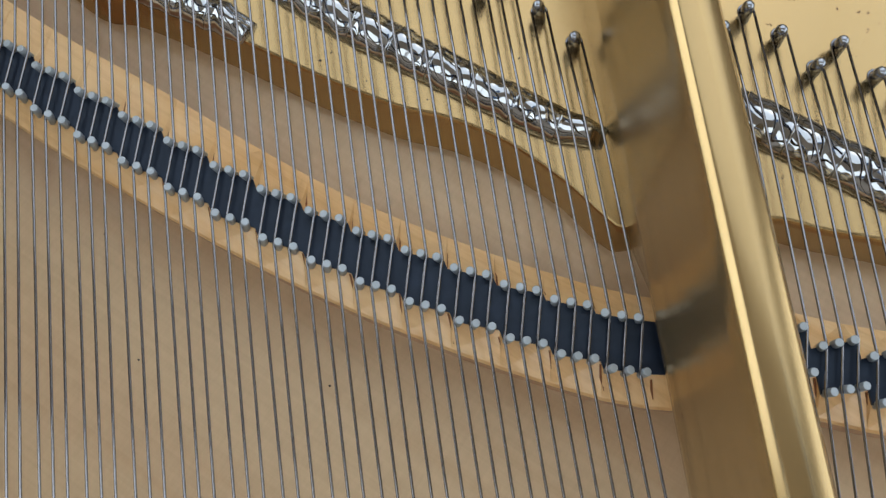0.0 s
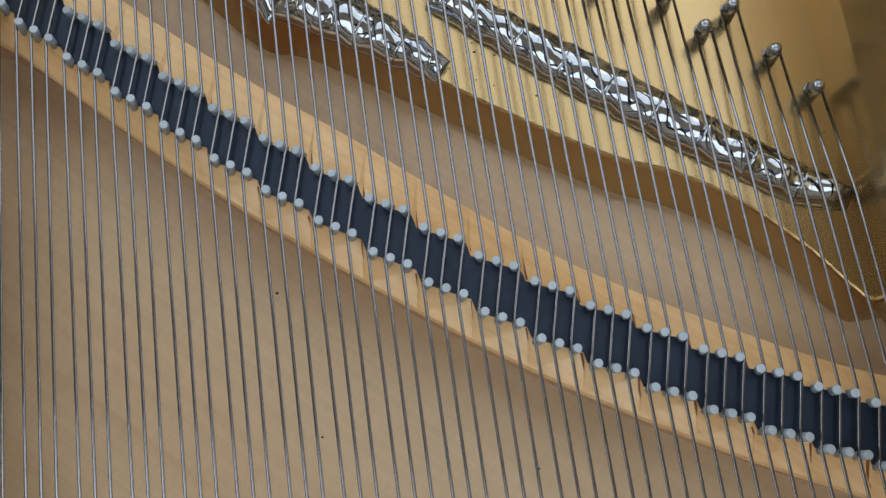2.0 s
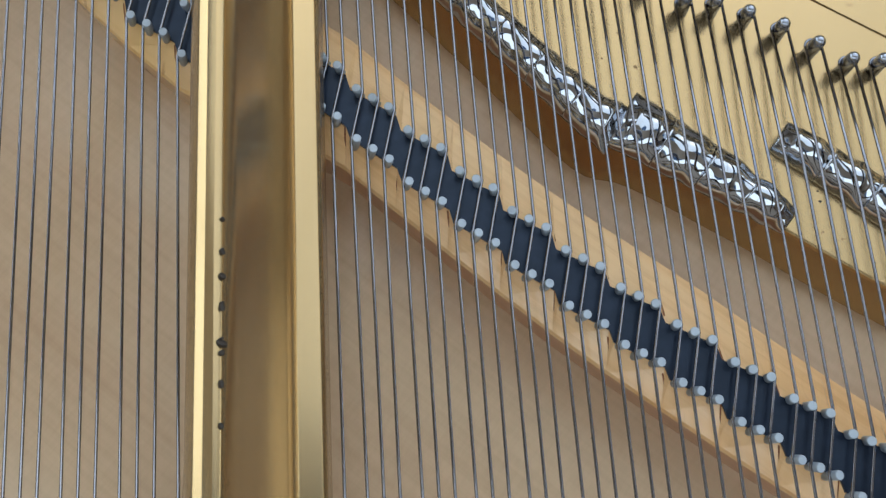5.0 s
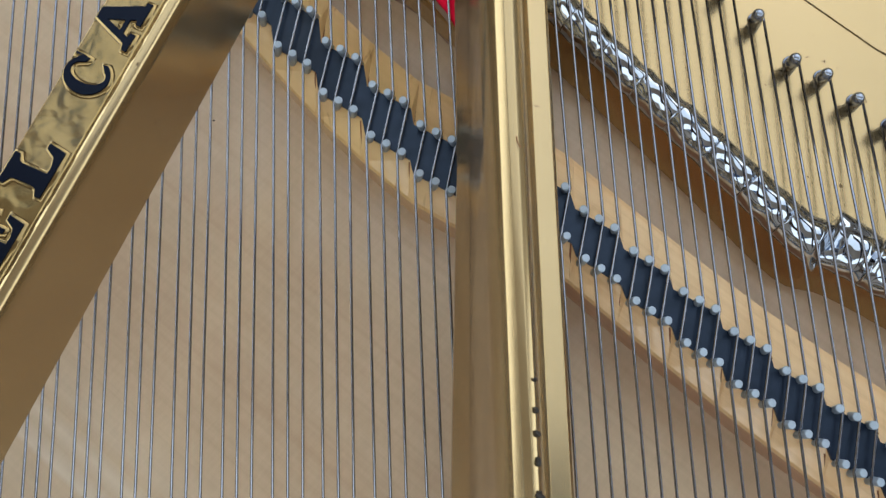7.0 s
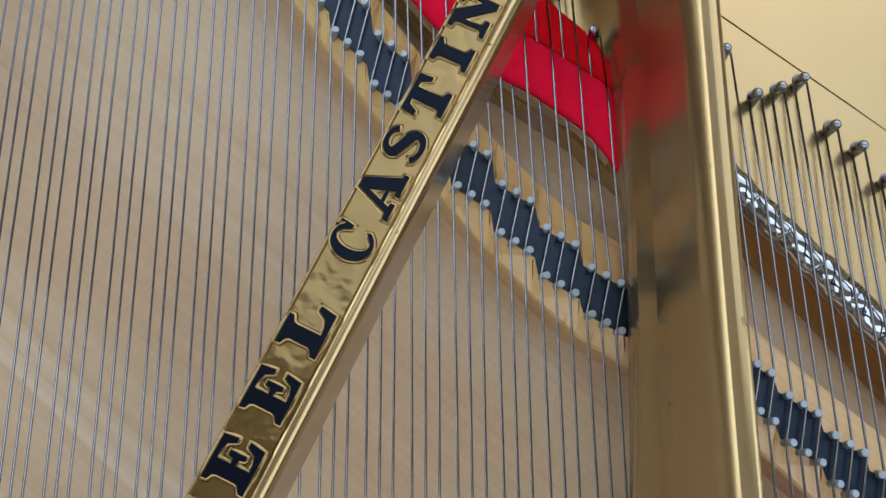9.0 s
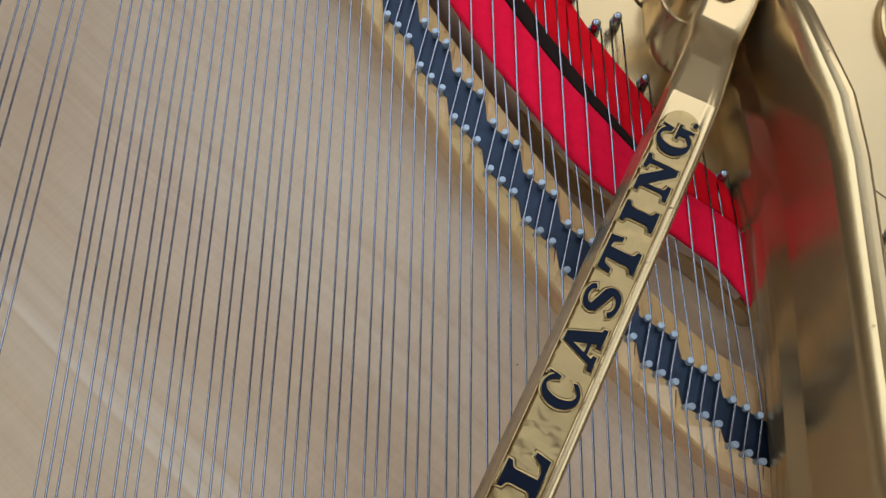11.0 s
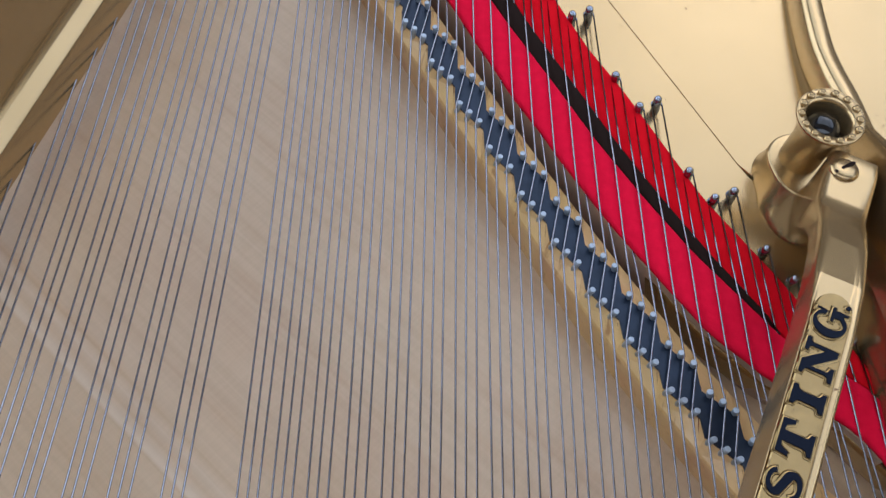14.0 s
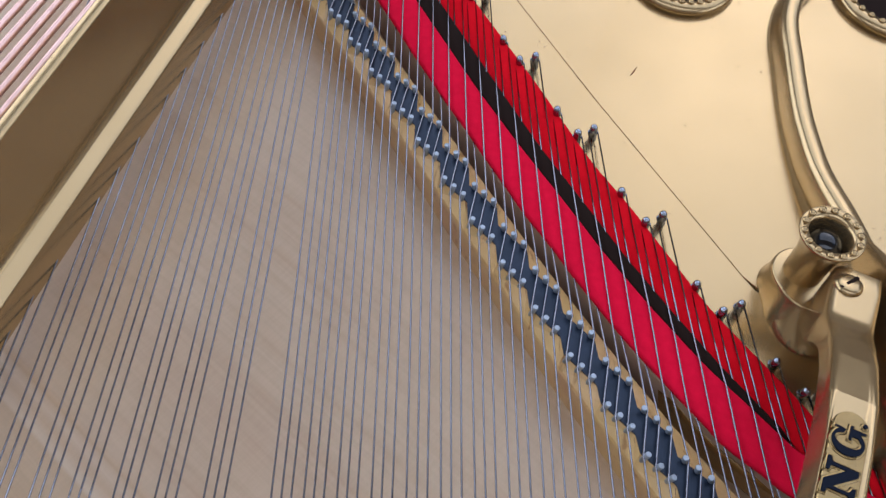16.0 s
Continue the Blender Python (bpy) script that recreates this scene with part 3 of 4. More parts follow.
# slanting strut beside the bass strings
D_PROFILE = [(-0.0150, FOOT), (-0.0150, 0.0545), (-0.0095, 0.0545), (-0.0072, 0.0175), (-0.0058, 0.0145), (-0.0006, 0.0130), (0.0, 0.0115), (0.0, FOOT)]
strut("strut", [(-0.4693 + 0.1979 * (y - 0.3778), y, 1) for y in (-0.40, 0.1, 0.5, 0.8)], D_PROFILE, [(-0.4, -0.004), (0.8, -0.004)])

# ---------------------------------------------------------------- strut with the cast lettering
C_DIR = Vector((0.0440, 0.1236, 0)).normalized()
C_LEFT = Vector((-C_DIR.y, C_DIR.x, 0))
C_MID = Vector((-0.2199, 0.1690, 0))


def c_at(s, u, z):
    """A place on the slanting bar: s along, u to its left, z above the strings; the bar dips towards its far end."""
    return C_MID + C_DIR * s + C_LEFT * u + Vector((0, 0, z - 0.040 * min(s, 0.02)))


WIDTH = {"I": 0.0064, "C": 0.0086, "S": 0.0086, "E": 0.0104, "L": 0.0112, "T": 0.0112, "A": 0.0120, "N": 0.0122, "G": 0.0106, ".": 0.0016}
CAP = 0.0097


def arc(cx, cy, rx, ry, a0, a1, n=14):
    return [(cx + rx * math.cos(radians(a0 + (a1 - a0) * k / n)), cy + ry * math.sin(radians(a0 + (a1 - a0) * k / n))) for k in range(n + 1)]


def swept(spine, widths):
    """The outline of a pen stroke along a spine, wide as the widths say."""
    left, right = [], []
    for k, (x, y) in enumerate(spine):
        (ax, ay), (bx, by) = spine[max(k - 1, 0)], spine[min(k + 1, len(spine) - 1)]
        d = math.hypot(bx - ax, by - ay)
        w = float(np.interp(k / (len(spine) - 1), [r[0] for r in widths], [r[1] for r in widths])) / 2
        nx, ny = -(by - ay) / d * w, (bx - ax) / d * w
        left.append((x + nx, y + ny))
        right.append((x - nx, y - ny))
    return left + right[::-1]


def letter_outlines(ch):
    """Outlines of a bold roman capital, one unit high: stout stems, thin joins, bracketed slab serifs."""
    h = 0.13
    if ch == "I":
        return [[(0, 0), (0.66, 0), (0.66, h), (0.53, 0.20), (0.50, 0.28), (0.50, 0.72), (0.53, 0.80), (0.66, 1 - h), (0.66, 1), (0, 1), (0, 1 - h), (0.13, 0.80), (0.16, 0.72), (0.16, 0.28), (0.13, 0.20), (0, h)]]
    if ch == "T":
        return [[(0.22, 0), (0.88, 0), (0.88, h), (0.75, 0.20), (0.72, 0.28), (0.72, 0.86), (0.86, 0.84), (0.97, 0.62), (1.10, 0.62), (1.06, 1), (0.04, 1), (0, 0.62), (0.13, 0.62), (0.24, 0.84), (0.38, 0.86),
                 (0.38, 0.28), (0.35, 0.20), (0.22, h)]]
    if ch == "L":
        return [[(0, 0), (1.0, 0), (1.06, 0.42), (0.93, 0.42), (0.82, 0.20), (0.66, 0.14), (0.50, 0.14), (0.50, 0.72), (0.53, 0.80), (0.66, 1 - h), (0.66, 1), (0, 1), (0, 1 - h), (0.13, 0.80), (0.16, 0.72), (0.16, 0.28), (0.13, 0.20), (0, h)]]
    if ch == "E":
        return [[(0, 0), (1.0, 0), (1.06, 0.38), (0.93, 0.38), (0.82, 0.18), (0.66, 0.13), (0.50, 0.13), (0.50, 0.44), (0.60, 0.42), (0.64, 0.30), (0.76, 0.30), (0.76, 0.70), (0.64, 0.70), (0.60, 0.58), (0.50, 0.56),
                 (0.50, 0.87), (0.66, 0.87), (0.82, 0.82), (0.91, 0.64), (1.04, 0.64), (1.0, 1), (0, 1), (0, 1 - h), (0.13, 0.80), (0.16, 0.72), (0.16, 0.28), (0.13, 0.20), (0, h)]]
    if ch == "N":
        return [[(0, 0), (0.48, 0), (0.48, h), (0.34, 0.18), (0.31, 0.26), (0.31, 0.66), (0.86, 0), (1.06, 0), (1.06, 0.78), (1.10, 0.84), (1.22, 1 - h), (1.22, 1), (0.76, 1), (0.76, 1 - h), (0.90, 0.84), (0.93, 0.76),
                 (0.93, 0.40), (0.44, 1), (0, 1), (0, 1 - h), (0.14, 0.83), (0.18, 0.76), (0.18, 0.24), (0.14, 0.17), (0, h)]]
    if ch == "A":
        return [[(0, 0), (0.44, 0), (0.44, h), (0.34, 0.15), (0.38, 0.27), (0.70, 0.27), (0.74, 0.15), (0.64, h), (0.64, 0), (1.22, 0), (1.22, h), (1.12, 0.16), (0.76, 1), (0.48, 1), (0.16, 0.17), (0, h)],
                [(0.42, 0.38), (0.66, 0.38), (0.54, 0.72)]]
    if ch in "CG":
        outer = arc(0.52, 0.5, 0.52, 0.52, 38, 322, 26)
        inner = arc(0.57, 0.5, 0.26, 0.40, 308, 52, 22)
        if ch == "C":
            return [outer + [(0.90, 0.30)] + inner + [(0.80, 0.66), (0.94, 0.62), (1.00, 0.98), (0.90, 0.98)]]
        return [outer[:-2] + [(0.94, 0.16), (0.98, 0.0), (1.06, 0.0), (1.06, 0.40), (1.16, 0.42), (1.16, 0.52), (0.62, 0.52), (0.62, 0.42), (0.76, 0.40), (0.76, 0.22)] + inner[3:]
                + [(0.80, 0.66), (0.94, 0.62), (1.00, 0.98), (0.90, 0.98)]]
    if ch == "S":
        spine = arc(0.42, 0.72, 0.30, 0.22, 10, 200, 14) + arc(0.42, 0.27, 0.32, 0.21, 60, -170, 16)
        body = swept(spine, [(0, 0.16), (0.2, 0.13), (0.42, 0.22), (0.52, 0.28), (0.62, 0.22), (0.85, 0.13), (1, 0.16)])
        return [body]
    return [arc(0.5, 0.5, 0.5, 0.5, 0, 345, 12)]


def letter_mesh(ch, rim):
    cu = bpy.data.curves.new("letter", "CURVE")
    cu.dimensions, cu.fill_mode = "2D", "BOTH"
    outlines = letter_outlines(ch)
    xs = [x for row in outlines for x, y in row]
    k, high = WIDTH[ch] / (max(xs) - min(xs)), CAP if ch != "." else WIDTH["."]
    for row in outlines:
        sp = cu.splines.new("POLY")
        sp.points.add(len(row) - 1)
        for q, (x, y) in zip(sp.points, row):
            q.co = ((x - (max(xs) + min(xs)) / 2) * k, y * high, 0, 1)
        sp.use_cyclic_u = True
    cu.extrude, cu.bevel_depth, cu.bevel_resolution, cu.offset = (0.0002, 0.0008, 3, -0.0001) if rim else (0.0004, 0.00010, 1, -0.00018)
    tmp = new("letter", cu)
    me = bpy.data.meshes.new_from_object(tmp.evaluated_get(bpy.context.evaluated_depsgraph_get()))
    bpy.data.objects.remove(tmp)
    return me


def build_lettered_strut():
    rows = [(-0.45, 0.0525, 1.0), (-0.05, 0.0525, 1.0), (0.008, 0.0522, 1.0), (0.026, 0.0500, 1.0), (0.044, 0.0440, 0.97), (0.056, 0.0375, 0.98), (0.062, 0.0335, 1.0), (0.0655, 0.0318, 1.04), (0.070, 0.0300, 1.08), (0.084, 0.0290, 1.10), (0.092, 0.0285, 1.04)]
    rings = []
    for s, z, w in rows:
        flat = 1.0 if s < 0.01 else 0.0
        h = 0.0085 * w
        low = 0.021 if s < 0.03 else max(0.021 - (s - 0.03) * 0.5, -0.009)
        left = z - 0.0135 if s < 0.06 else max(z - 0.0135 - (s - 0.06) * 1.2, low)
        rings.append([c_at(s, h - 0.0012, left), c_at(s, h, z - 0.0030 - 0.0055 * flat), c_at(s, h - 0.0006 - 0.0010 * flat, z - 0.0010 - 0.0016 * flat), c_at(s, h - 0.0019, z - 0.0003),
                      c_at(s, h - 0.0026, z - 0.0012 * flat), c_at(s, -h + 0.0042, z - 0.0014 * flat), c_at(s, -h + 0.0034, z - 0.0002 * flat),
                      c_at(s, -h + 0.0020, z + 0.0004 * flat), c_at(s, -h + 0.0007, z - 0.0006), c_at(s, -h, z - 0.003), c_at(s, -h, low)])
    v, f = loft(rings)
    bar = part("lettered_strut", bevelled(v, f, 0.0005, 2, 35, 0.008), GOLD, plate, "gold strut with raised dark cast letters")
    # raised tablet under the letters
    outline = []
    for k in range(13):
        a = -math.pi / 2 + math.pi * k / 12
        outline.append((0.0135 + 0.0056 * math.cos(a), 0.0004 + 0.0056 * math.sin(a)))
    outline += [(-0.45, 0.0060), (-0.45, -0.0052)]
    ring = lambda z, g: [c_at(s, u * g, z) for s, u in outline]
    v, f = loft([ring(0.0505, 1.0), ring(0.0522, 1.0), ring(0.0526, 0.94)])
    part("tablet", mesh_of("tablet", v, f), BRONZE, bar, "darker aged bronze tablet under the letters")
    letters = [("G", 0.0087), ("N", -0.0046), ("I", -0.0178), ("T", -0.0310), ("S", -0.0440), ("A", -0.0570), ("C", -0.0708), ("L", -0.0922), ("E", -0.1080), ("E", -0.1238), ("T", -0.1388), ("S", -0.1530)]
    turn = math.degrees(math.atan2(C_DIR.y, C_DIR.x))
    made = {}
    for ch, s in letters + [(".", 0.0155)]:
        for rim in (True, False):
            if (ch, rim) not in made:
                made[ch, rim] = letter_mesh(ch, rim)
            base = c_at(s, -0.0040, 0.0521 if rim else 0.0530)
            ob = part("letter_rim" if rim else "letter", made[ch, rim], BRONZE if rim else LETTER, bar)
            ob.matrix_local = pose(base.x, base.y, base.z, 0, 0, turn) @ pose(0, 0, 0, 0, 2.3, 0)
    # screw that holds the end of the strut
    screw_at = Vector((-0.1951, 0.2491, 0.0275))
    screw = part("screw", mesh_of("screw", *turned([(0.0054, -0.004), (0.0054, 0.0004), (0.0049, 0.0016), (0.0030, 0.0022)], 24), smooth=True), GOLD, bar, "domed gold slotted screw")
    screw.matrix_local = pose(*screw_at, -12, 0, 0)
    # black bar on the head stands in for the shade inside the slot
    slot = part("slot_shade", mesh_of("slot_shade", *box(-0.0044, 0.0044, -0.0006, 0.0006, 0.0010, 0.0024)), BLACK_CLOTH, bar)
    slot.matrix_local = pose(*screw_at, -12, 0, 35)


build_lettered_strut()


def build_nose():
    boss = []
    for grow, z in ((1.25, PLATE_Z - 0.004), (1.10, PLATE_Z + 0.0012), (1.02, PLATE_Z + 0.004), (1.0, 0.0006), (0.985, 0.0020), (0.95, 0.0027), (0.91, 0.0028), (0.3, 0.0029)):
        ring = []
        for k in range(40):
            a = 2 * math.pi * k / 40
            tip = max(0.0, math.cos(a + radians(80))) ** 3
            low = 1.0 if z < -0.002 else 0.35
            r = 0.0125 * grow + 0.016 * tip * low * grow
            ring.append((-0.1992 + r * math.cos(a), 0.2695 + r * math.sin(a), z))
        boss.append(ring)
    v, f = loft(boss)
    part("nose_boss", mesh_of("nose_boss", v, f, True), GOLD, plate)
    horn = part("nose_bolt", mesh_of("nose_bolt", *turned([(0.0096, -0.006), (0.0080, 0.004), (0.0079, 0.018), (0.0091, 0.026), (0.0120, 0.0322), (0.0128, 0.0336), (0.0124, 0.0346),
                                                           (0.0108, 0.0337), (0.0092, 0.0341), (0.0084, 0.0310), (0.0079, 0.022)], 36), smooth=True), GOLD, plate, "hollow gold nose bolt with a beaded rim")
    horn.location = (-0.1992, 0.2700, -0.0032)
    bead = mesh_of("bead", *turned([(0.0002, 0.0014), (0.0012, 0.0010), (0.0016, 0.0), (0.0012, -0.0010), (0.0002, -0.0014)], 12), smooth=True)
    for k in range(14):
        a = 2 * math.pi * k / 14
        ob = part("bead", bead, GOLD, horn)
        ob.location = (0.0108 * math.cos(a), 0.0108 * math.sin(a), 0.0341)
    part("bolt_cap", mesh_of("bolt_cap", *turned([(0.0003, 0.0318), (0.0030, 0.0312), (0.0056, 0.0294), (0.0072, 0.0265), (0.0080, 0.021)], 28), smooth=True), BEAD_BLACK, horn, "glossy black cap")


build_nose()


def sound_hole(x, y, r):
    rim = []
    for k in range(48):
        a = 2 * math.pi * k / 48
        c, s = math.cos(a), math.sin(a)
        rim.append([(x + q * c, y + q * s, z) for q, z in ((r + 0.006, PLATE_Z), (r + 0.005, PLATE_Z + 0.004), (r + 0.002, PLATE_Z + 0.0055), (r - 0.002, PLATE_Z + 0.005), (r - 0.004, PLATE_Z + 0.0015))])
    v, f = loft(rim + [rim[0]], caps=False)
    ring = part("rosette_ring", mesh_of("rosette_ring", v, f, True), GOLD, plate, "gold ring with beads round a black disc that stands for the dark hole")
    # flat black disc over the uncut plate stands in for the hole's shade
    disc = [(x + (r - 0.0035) * math.cos(2 * math.pi * k / 40), y + (r - 0.0035) * math.sin(2 * math.pi * k / 40), PLATE_Z + 0.0018) for k in range(40)]
    part("opening", mesh_of("opening", disc, [tuple(range(40))]), BLACK_CLOTH, ring)
    bead = mesh_of("rosette_bead", *turned([(0.0003, 0.0016), (0.0015, 0.0010), (0.0019, 0.0), (0.0015, -0.0010)], 10), smooth=True)
    for k in range(30):
        a = 2 * math.pi * k / 30
        ob = part("rosette_bead", bead, GOLD, ring)
        ob.location = (x + r * math.cos(a), y + r * math.sin(a), PLATE_Z + 0.0056)


sound_hole(-0.2360, 0.4590, 0.0235)
sound_hole(-0.0900, 0.2735, 0.0255)
sound_hole(-0.1180, 0.4640, 0.0300)

# dark specks, a scratch and a hair on the paint
for x, y, g in ((-0.0152, 0.0763, 1.0), (-0.0157, 0.0790, 0.7), (-0.0024, 0.0608, 1.1), (0.0009, 0.0632, 0.8), (0.0113, 0.0535, 0.7), (0.0289, 0.0468, 0.6), (-0.0660, 0.1010, 0.8), (0.0560, 0.0585, 0.9)):
    ob = part("paint_speck", speck_mesh, GLUE, plate)
    ob.matrix_local = pose(x, y, PLATE_Z - 0.0001, 0, 0, 700 * x) @ Matrix.Diagonal((g, g * 0.7, 0.6, 1))
part("scratch", mesh_of("scratch", *tube([(-0.2652, 0.3828, PLATE_Z + 0.0003), (-0.2637, 0.3852, PLATE_Z + 0.0004), (-0.2614, 0.3900, PLATE_Z + 0.0003)], [0.0002, 0.0004, 0.0001], 6)), STAIN, plate)
hair = part("hair", mesh_of("hair", *tube([(-0.1556, 0.0955, 0.0550), (-0.1554, 0.0945, 0.0551), (-0.1551, 0.0937, 0.0551), (-0.1546, 0.0933, 0.0550)], 0.00012, 6), smooth=True), STAIN)
tagged(hair, "short brown hair lying on the gold strut", "hair")

# ---------------------------------------------------------------- hitch pins and strings
HITCH_LINE = [(-0.60, 0.83), (-0.45, 0.584), (-0.3279, 0.3895), (-0.3191, 0.3773), (-0.3004, 0.3475), (-0.2907, 0.3358), (-0.2718, 0.3066), (-0.2608, 0.2911), (-0.2407, 0.2617), (-0.2305, 0.2500), (-0.2113, 0.2301), (-0.1826, 0.1975), (-0.165, 0.180)]
HITCH_MID = [(-0.16, 0.205), (-0.14, 0.1978), (-0.1288, 0.1807), (-0.1215, 0.1849), (-0.1144, 0.1903), (-0.1049, 0.1744), (-0.0973, 0.1691), (-0.0894, 0.1630), (-0.0794, 0.146), (-0.0708, 0.1427), (-0.0625, 0.1378), (-0.0531, 0.1276),
             (-0.0445, 0.1290), (-0.036, 0.1265), (-0.027, 0.1225), (-0.019, 0.1200), (-0.0104, 0.1120), (-0.002, 0.1155), (0.0088, 0.1061), (0.0180, 0.0940), (0.0248, 0.1005), (0.0349, 0.0890), (0.0439, 0.0775), (0.053, 0.085), (0.0621, 0.0707), (0.0715, 0.0601), (0.1143, 0.0618), (0.1207, 0.068), (0.1303, 0.0587),
             (0.1389, 0.0474), (0.1448, 0.0562), (0.1539, 0.0454), (0.18, 0.03)]
REST_LINE = [(-0.16, 0.176), (-0.1280, 0.1465), (-0.0755, 0.0985), (-0.0655, 0.0968), (-0.0255, 0.0800), (-0.0254, 0.0935), (0.0086, 0.0716), (0.0365, 0.0540), (0.0655, 0.0370), (0.0785, 0.0320),
             (0.1140, 0.0400), (0.1330, 0.0287), (0.1510, 0.0170), (0.19, -0.006)]


def build_strings():
    pin_mesh = mesh_of("hitch_pin", *turned([(0.0018, -0.004), (0.0018, 0.0072), (0.00165, 0.0084), (0.0011, 0.0093), (0.0004, 0.0096)], 16), smooth=True)
    rnd = random.Random(3)
    for section in ("low", "middle", "high"):
        tones = [a for a in NOTES if a.section == section]
        lines = []
        for a in tones:
            for k in range(3):
                lines.append((a, k))
        r = {"low": 0.00039, "middle": 0.00041, "high": 0.00041}[section]
        starts = list(range(1 if section == "low" else 0, len(lines), 2))
        groups = ([lines[:1]] if section == "low" else []) + [lines[i:i + 2] for i in starts]
        for i, pair in enumerate(groups):
            paths = []
            for a, k in pair:
                p, q = a.front[k] + Vector((-0.0014, 0, 0)), a.rear[k] + Vector((0.0014, 0, 0))
                jitter = rnd.uniform(-0.0002, 0.0002)
                near = Vector((p.x + (a.slant + 0.0029 * k) * (-0.30 - p.y) + jitter, -0.30, WIRE_Z))
                paths.append([near, p + Vector((0, 0, WIRE_Z)), q + Vector((0, 0, WIRE_Z))])
            back = pair[0][0].back
            table = HITCH_LINE if section == "low" else HITCH_MID
            mid = (paths[0][2] + paths[-1][2]) / 2
            hy = mid.y + 0.06
            for _ in range(6):
                hy = 0.5 * hy + 0.5 * lerp(mid.x + back * (hy - mid.y), table)
            hy += (0.0, 0.0, lerp(mid.x, [(-0.24, 0.0190), (-0.22, 0.0150), (-0.20, 0.0135)]))[(i + 2) % 3] if section == "low" else 0.0
            hx = mid.x + back * (hy - mid.y)
            hz = PLATE_Z + 0.0042
            pin = part("hitch_pin", pin_mesh, HITCH, plate)
            pin.matrix_local = pose(hx + 0.0010, hy + 0.0005, PLATE_Z, 3 + rnd.uniform(-2, 2), -6 + rnd.uniform(-2, 2), 0)
            hx, hy = hx + 0.0006, hy + 0.0003
            rr = 0.0018 + r
            loop = [Vector((hx + rr * math.cos(t), hy + rr * math.sin(t), hz)) for t in (math.pi - math.pi * k / 8 for k in range(9))]

            def rest(w, end, weave):
                """Where the wire bears on the felt or on the chrome rest behind the bridge."""
                q = w[2]
                if section != "low":
                    x = q.x + back * (lerp(q.x, REST_LINE) - q.y)
                    s = q.lerp(end, min(0.9, max(0.1, (lerp(x, REST_LINE) - q.y) / (end.y - q.y))))
                    s.z = WIRE_Z - 0.0014
                    return [s]
                out = []
                for table2, over, under in ((FELT_A, -0.0026, -0.0066), (FELT_B, -0.0024, -0.0064), (FELT_C, -0.0034, -0.0046)):
                    y = lerp(q.x + back * 0.03, table2) + 0.001
                    if q.y + 0.004 < y < end.y - 0.006:
                        s = q.lerp(end, (y - q.y) / (end.y - q.y))
                        s.z = under if weave else over
                        out.append(s)
                return out

            pieces = [("wire", paths[0] + rest(paths[0], loop[0], True) + [loop[0]]), ("loop", loop)]
            if len(paths) == 2:
                pieces.append(("wire", paths[1] + rest(paths[1], loop[-1], False) + [loop[-1]]))
            ob = empty("piano_string", loop[4])
            for name, run in pieces:
                wire = part(name, mesh_of(name, *tube(run, r, 8), smooth=True), WIRE, ob)
                wire.location = -loop[4]
            tagged(ob, "steel piano wire looped round its hitch pin" if len(paths) == 2 else "single steel piano wire on its hitch pin", "piano string", "strings of the piano")


FELT_A = [(-0.52, 0.594), (-0.3949, 0.4100), (-0.3576, 0.3532), (-0.3372, 0.3226), (-0.3179, 0.2942), (-0.2982, 0.2690), (-0.2804, 0.2449), (-0.2622, 0.2228), (-0.2556, 0.2164), (-0.2366, 0.1965), (-0.2143, 0.1799), (-0.2018, 0.1735), (-0.1920, 0.1681), (-0.1831, 0.1627), (-0.1742, 0.1538), (-0.1701, 0.1476)]
FELT_B = [(-0.505, 0.600), (-0.3769, 0.4145), (-0.3394, 0.3560), (-0.3182, 0.3256), (-0.2970, 0.2972), (-0.2788, 0.2718), (-0.2590, 0.2475), (-0.2395, 0.2255), (-0.2135, 0.2010), (-0.2087, 0.1960), (-0.1933, 0.1878), (-0.1789, 0.1800), (-0.1739, 0.1758)]
FELT_C = [(-0.4905, 0.600), (-0.3640, 0.4145), (-0.3275, 0.3560), (-0.3080, 0.3256), (-0.2876, 0.2972), (-0.2698, 0.2718), (-0.2508, 0.2475), (-0.2323, 0.2255), (-0.2121, 0.2036), (-0.2080, 0.1964), (-0.1930, 0.1884), (-0.1786, 0.1806), (-0.1736, 0.1764)]
FELT_D = [(-0.465, 0.606), (-0.3448, 0.4174), (-0.3148, 0.3715), (-0.2841, 0.3215), (-0.2672, 0.2995), (-0.2346, 0.2517), (-0.2049, 0.2185), (-0.1952, 0.2062), (-0.1812, 0.1958), (-0.1764, 0.1886), (-0.1730, 0.1850)]
build_strings()

# copper wound bass strings over the far end
for k in range(12):
    off = -0.0075 * k
    a, b = Vector((-0.5166 + off, 0.3627, 0.02)), Vector((-0.5330 + off, 0.2870, 0.02))
    d = (a - b).normalized()
    ob = part("bass_string", mesh_of("bass_string", *tube([b - d * 0.5, a, a + d * 0.5], 0.0016, 10), smooth=True), COPPER)
    tagged(ob, "copper wound bass string crossing above the others", "piano string", "bass strings")

# ---------------------------------------------------------------- string rests on the plate


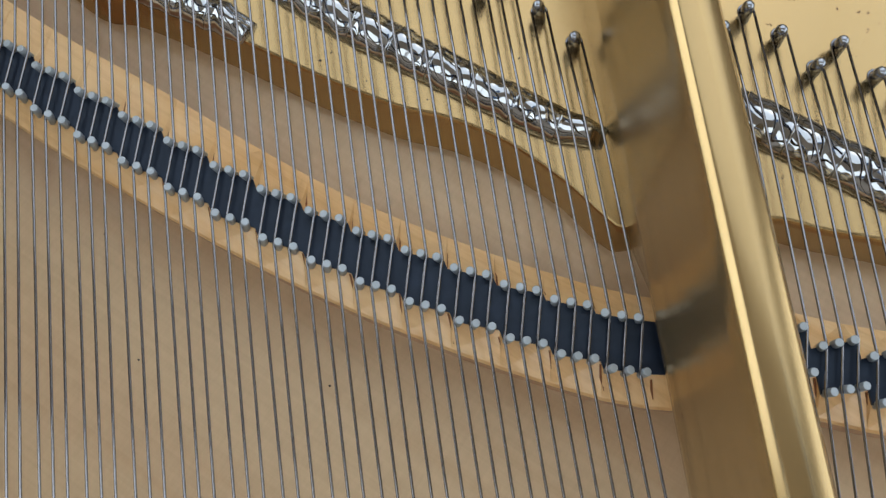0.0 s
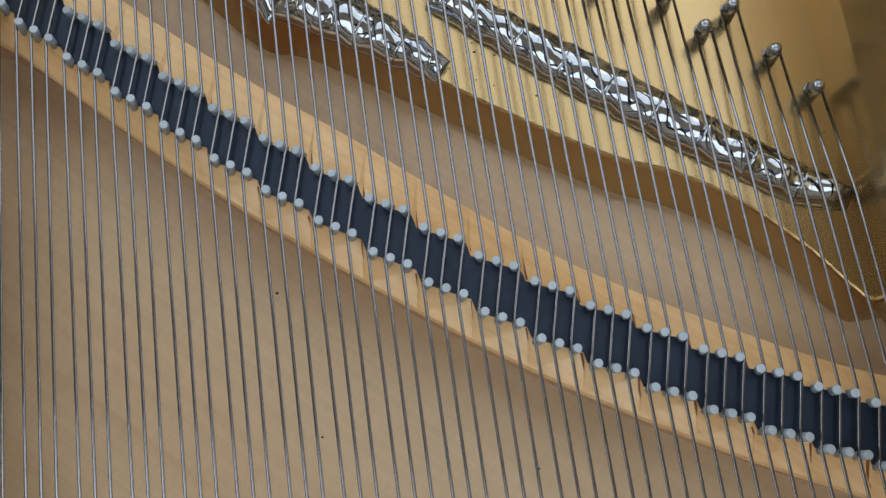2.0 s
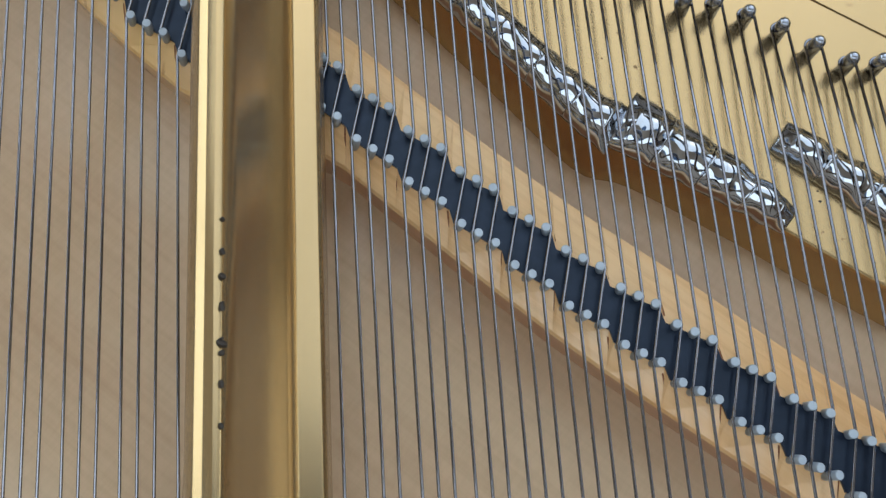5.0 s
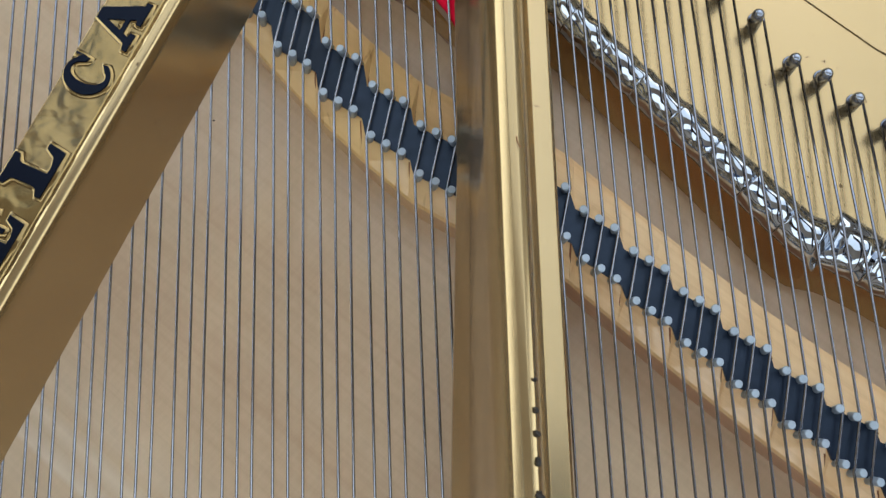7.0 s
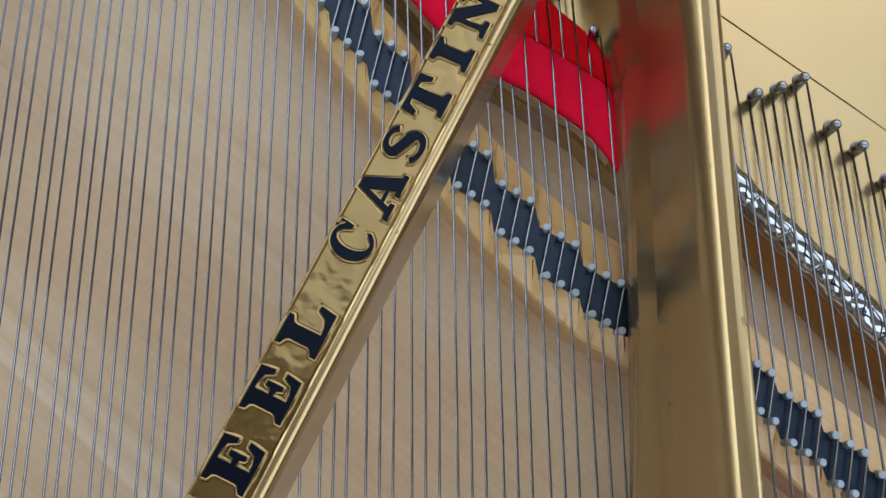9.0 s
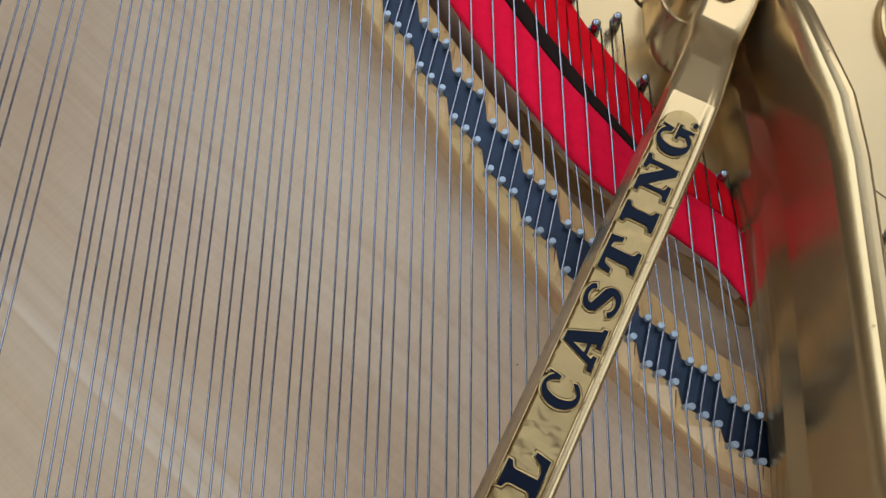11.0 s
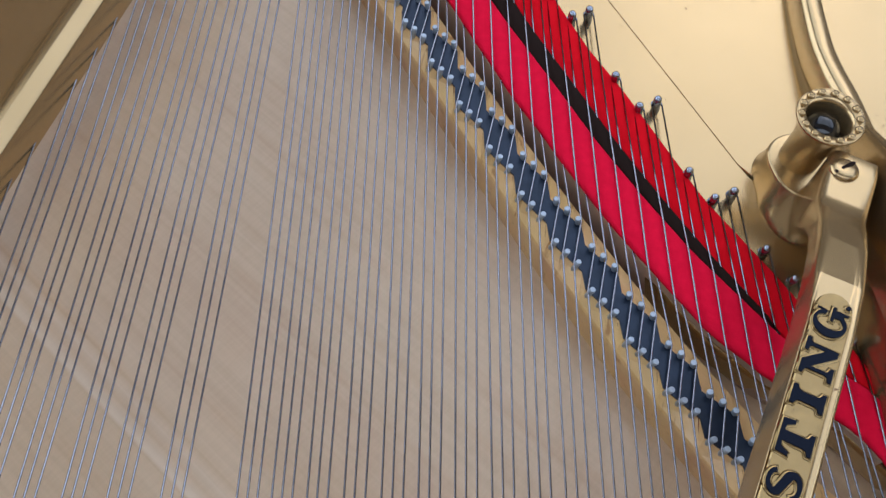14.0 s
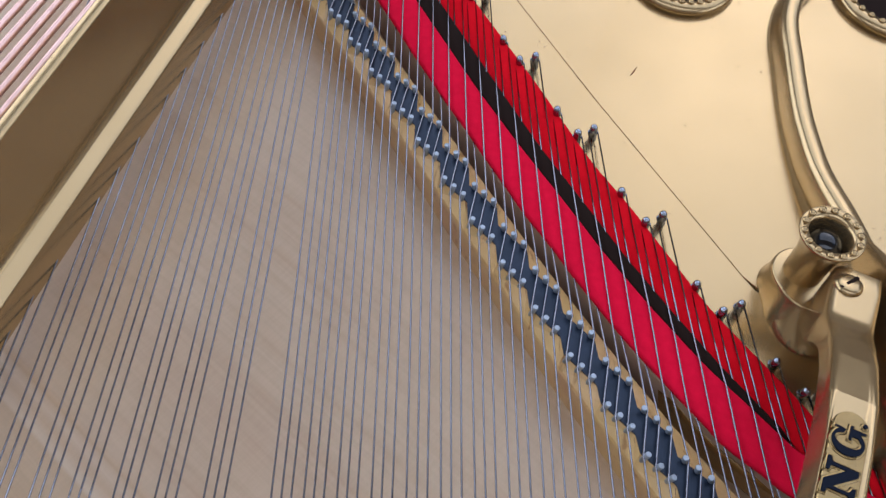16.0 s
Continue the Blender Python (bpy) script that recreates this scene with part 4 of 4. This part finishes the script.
def bearing_bars():
    runs = [([(-0.1480, 0.1660), (-0.1280, 0.1465), (-0.0755, 0.0985), (-0.0665, 0.0925)], [0.010, 0.010, 0.0115, 0.014], 8),
            ([(-0.0662, 0.0965), (-0.0400, 0.0815), (-0.0236, 0.0705)], [0.0165, 0.0125, 0.0075], 4),
            ([(-0.0254, 0.0935), (0.0086, 0.0716), (0.0365, 0.0540), (0.0655, 0.0370), (0.0788, 0.0322)], [0.0095, 0.0125, 0.0120, 0.0105, 0.0065], 9),
            ([(0.1040, 0.0460), (0.1140, 0.0400), (0.1330, 0.0287), (0.1510, 0.0170), (0.18, 0.0)], [0.0140, 0.0140, 0.0140, 0.0135, 0.013], 6)]
    # low dome across the bar: share of the width, height
    dome = [(-0.50, 0.0), (-0.497, 0.0010), (-0.47, 0.0022), (-0.42, 0.0034), (-0.34, 0.0046), (-0.25, 0.0053), (-0.16, 0.0058), (-0.08, 0.0061), (0.0, 0.0062), (0.08, 0.0061),
            (0.14, 0.0057), (0.18, 0.0050), (0.24, 0.0046), (0.31, 0.0042), (0.38, 0.0034), (0.44, 0.0024), (0.485, 0.0011), (0.50, 0.0)]
    for line, widths, count in runs:
        pts = [Vector((x, y, 0)) for x, y in line]
        run = [0.0]
        for a, b in zip(pts, pts[1:]):
            run.append(run[-1] + (b - a).length)

        def spot(s):
            return Vector((float(np.interp(s, run, [p.x for p in pts])), float(np.interp(s, run, [p.y for p in pts])), 0)), float(np.interp(s, run, widths))

        bar = tagged(empty("string_rest", (0, 0, PLATE_Z)), "crumpled shiny metal foil wrapped over a string rest bar", "string rest", "chrome string rests")
        seg = run[-1] / count
        for k in range(count):
            rows = []
            steps = max(8, int(seg / 0.0005))
            for j in range(steps + 1):
                t = j / steps
                s = (k + t) * seg
                here, w = spot(s)
                ahead = (spot(s + 0.002)[0] - spot(s - 0.002)[0]).normalized()
                across = Vector((-ahead.y, ahead.x, 0))
                # both ends of the bar are pinched shut
                close = min(1.0, 0.35 + min(s, run[-1] - s) / 0.006)
                row = []
                for u, z in dome:
                    p = here + across * (u * w * 1.06)
                    dent = noise.noise(Vector((s * 190, u * 1.3, k * 7.0)))
                    crease = abs(noise.noise(Vector((s * 420 + u * 2, u * 2.6, 3.0)))) - 0.2
                    step = 0.0007 * (0.5 - t) + 0.0005 * math.cos(9.0 * t + k)
                    p.z = z * close + min(1.0, z / 0.004) * (step - 0.0004 * dent - 0.00012 * crease)
                    p += across * (0.0005 * noise.noise(Vector((s * 260, 9.0, 0.0))))
                    p.z = max(0.0, p.z)
                    row.append(p)
                rows.append(row)
            part("rest_piece", mesh_of("rest_piece", *loft(rows), True), CHROME, bar)


bearing_bars()


def felt_ledge():
    """The raised seat under the felt, with its front face towards the bridge."""
    rows = []
    for x in np.linspace(-0.52, -0.1745, 90):
        y = lerp(x, FELT_A) + 0.0005
        rows.append([(x, y - 0.0004, BOARD_Z + 0.001), (x, y - 0.0002, LEDGE_Z - 0.0008), (x + 0.0003, y + 0.0006, LEDGE_Z), (x + 0.005, y + 0.009, LEDGE_Z), (x + 0.005, y + 0.009, PLATE_Z - 0.002)])
    part("felt_ledge", mesh_of("felt_ledge", *loft(rows)), LEDGE, plate, "matte grey-brown ledge below the felt")


LEDGE_Z = -0.0064
felt_ledge()


def felt_strip(name, mat, front, back, z0, z1, label, category):
    fx = [p for p in np.linspace(front[0][0], front[-1][0], 70)]
    rows = []
    for x in fx:
        y = lerp(x, front)
        t = (x - front[0][0]) / (front[-1][0] - front[0][0])
        bx = back[0][0] + t * (back[-1][0] - back[0][0])
        by = lerp(bx, back)
        wob = 0.0005 * math.sin(90 * x) + 0.0003 * math.sin(310 * x + 1)
        rows.append([(x, y + wob, z0), (x, y + wob, z1 - 0.0008), (x + 0.0006, y + wob + 0.0008, z1), (bx - 0.0006, by - 0.0008, z1), (bx, by, z1 - 0.0008), (bx, by, z0)])
    v, f = loft(rows)
    ob = part(name, mesh_of(name, v, f, True), mat)
    return tagged(ob, label, category)


felt_strip("red_felt_strip", FELT, FELT_A, FELT_B, LEDGE_Z + 0.0002, -0.0036, "crimson felt strip lying under the low strings", "felt strip")
felt_strip("black_cloth_strip", BLACK_CLOTH, [p for p in FELT_B if p[0] < -0.2080], [p for p in FELT_C if p[0] < -0.2070], PLATE_Z, -0.0042, "black cloth strip between two red felts", "felt strip")
felt_strip("red_felt_strip", DEEP_FELT, FELT_C, FELT_D, PLATE_Z, -0.0058, "deep red felt strip beside the hitch pins", "felt strip")
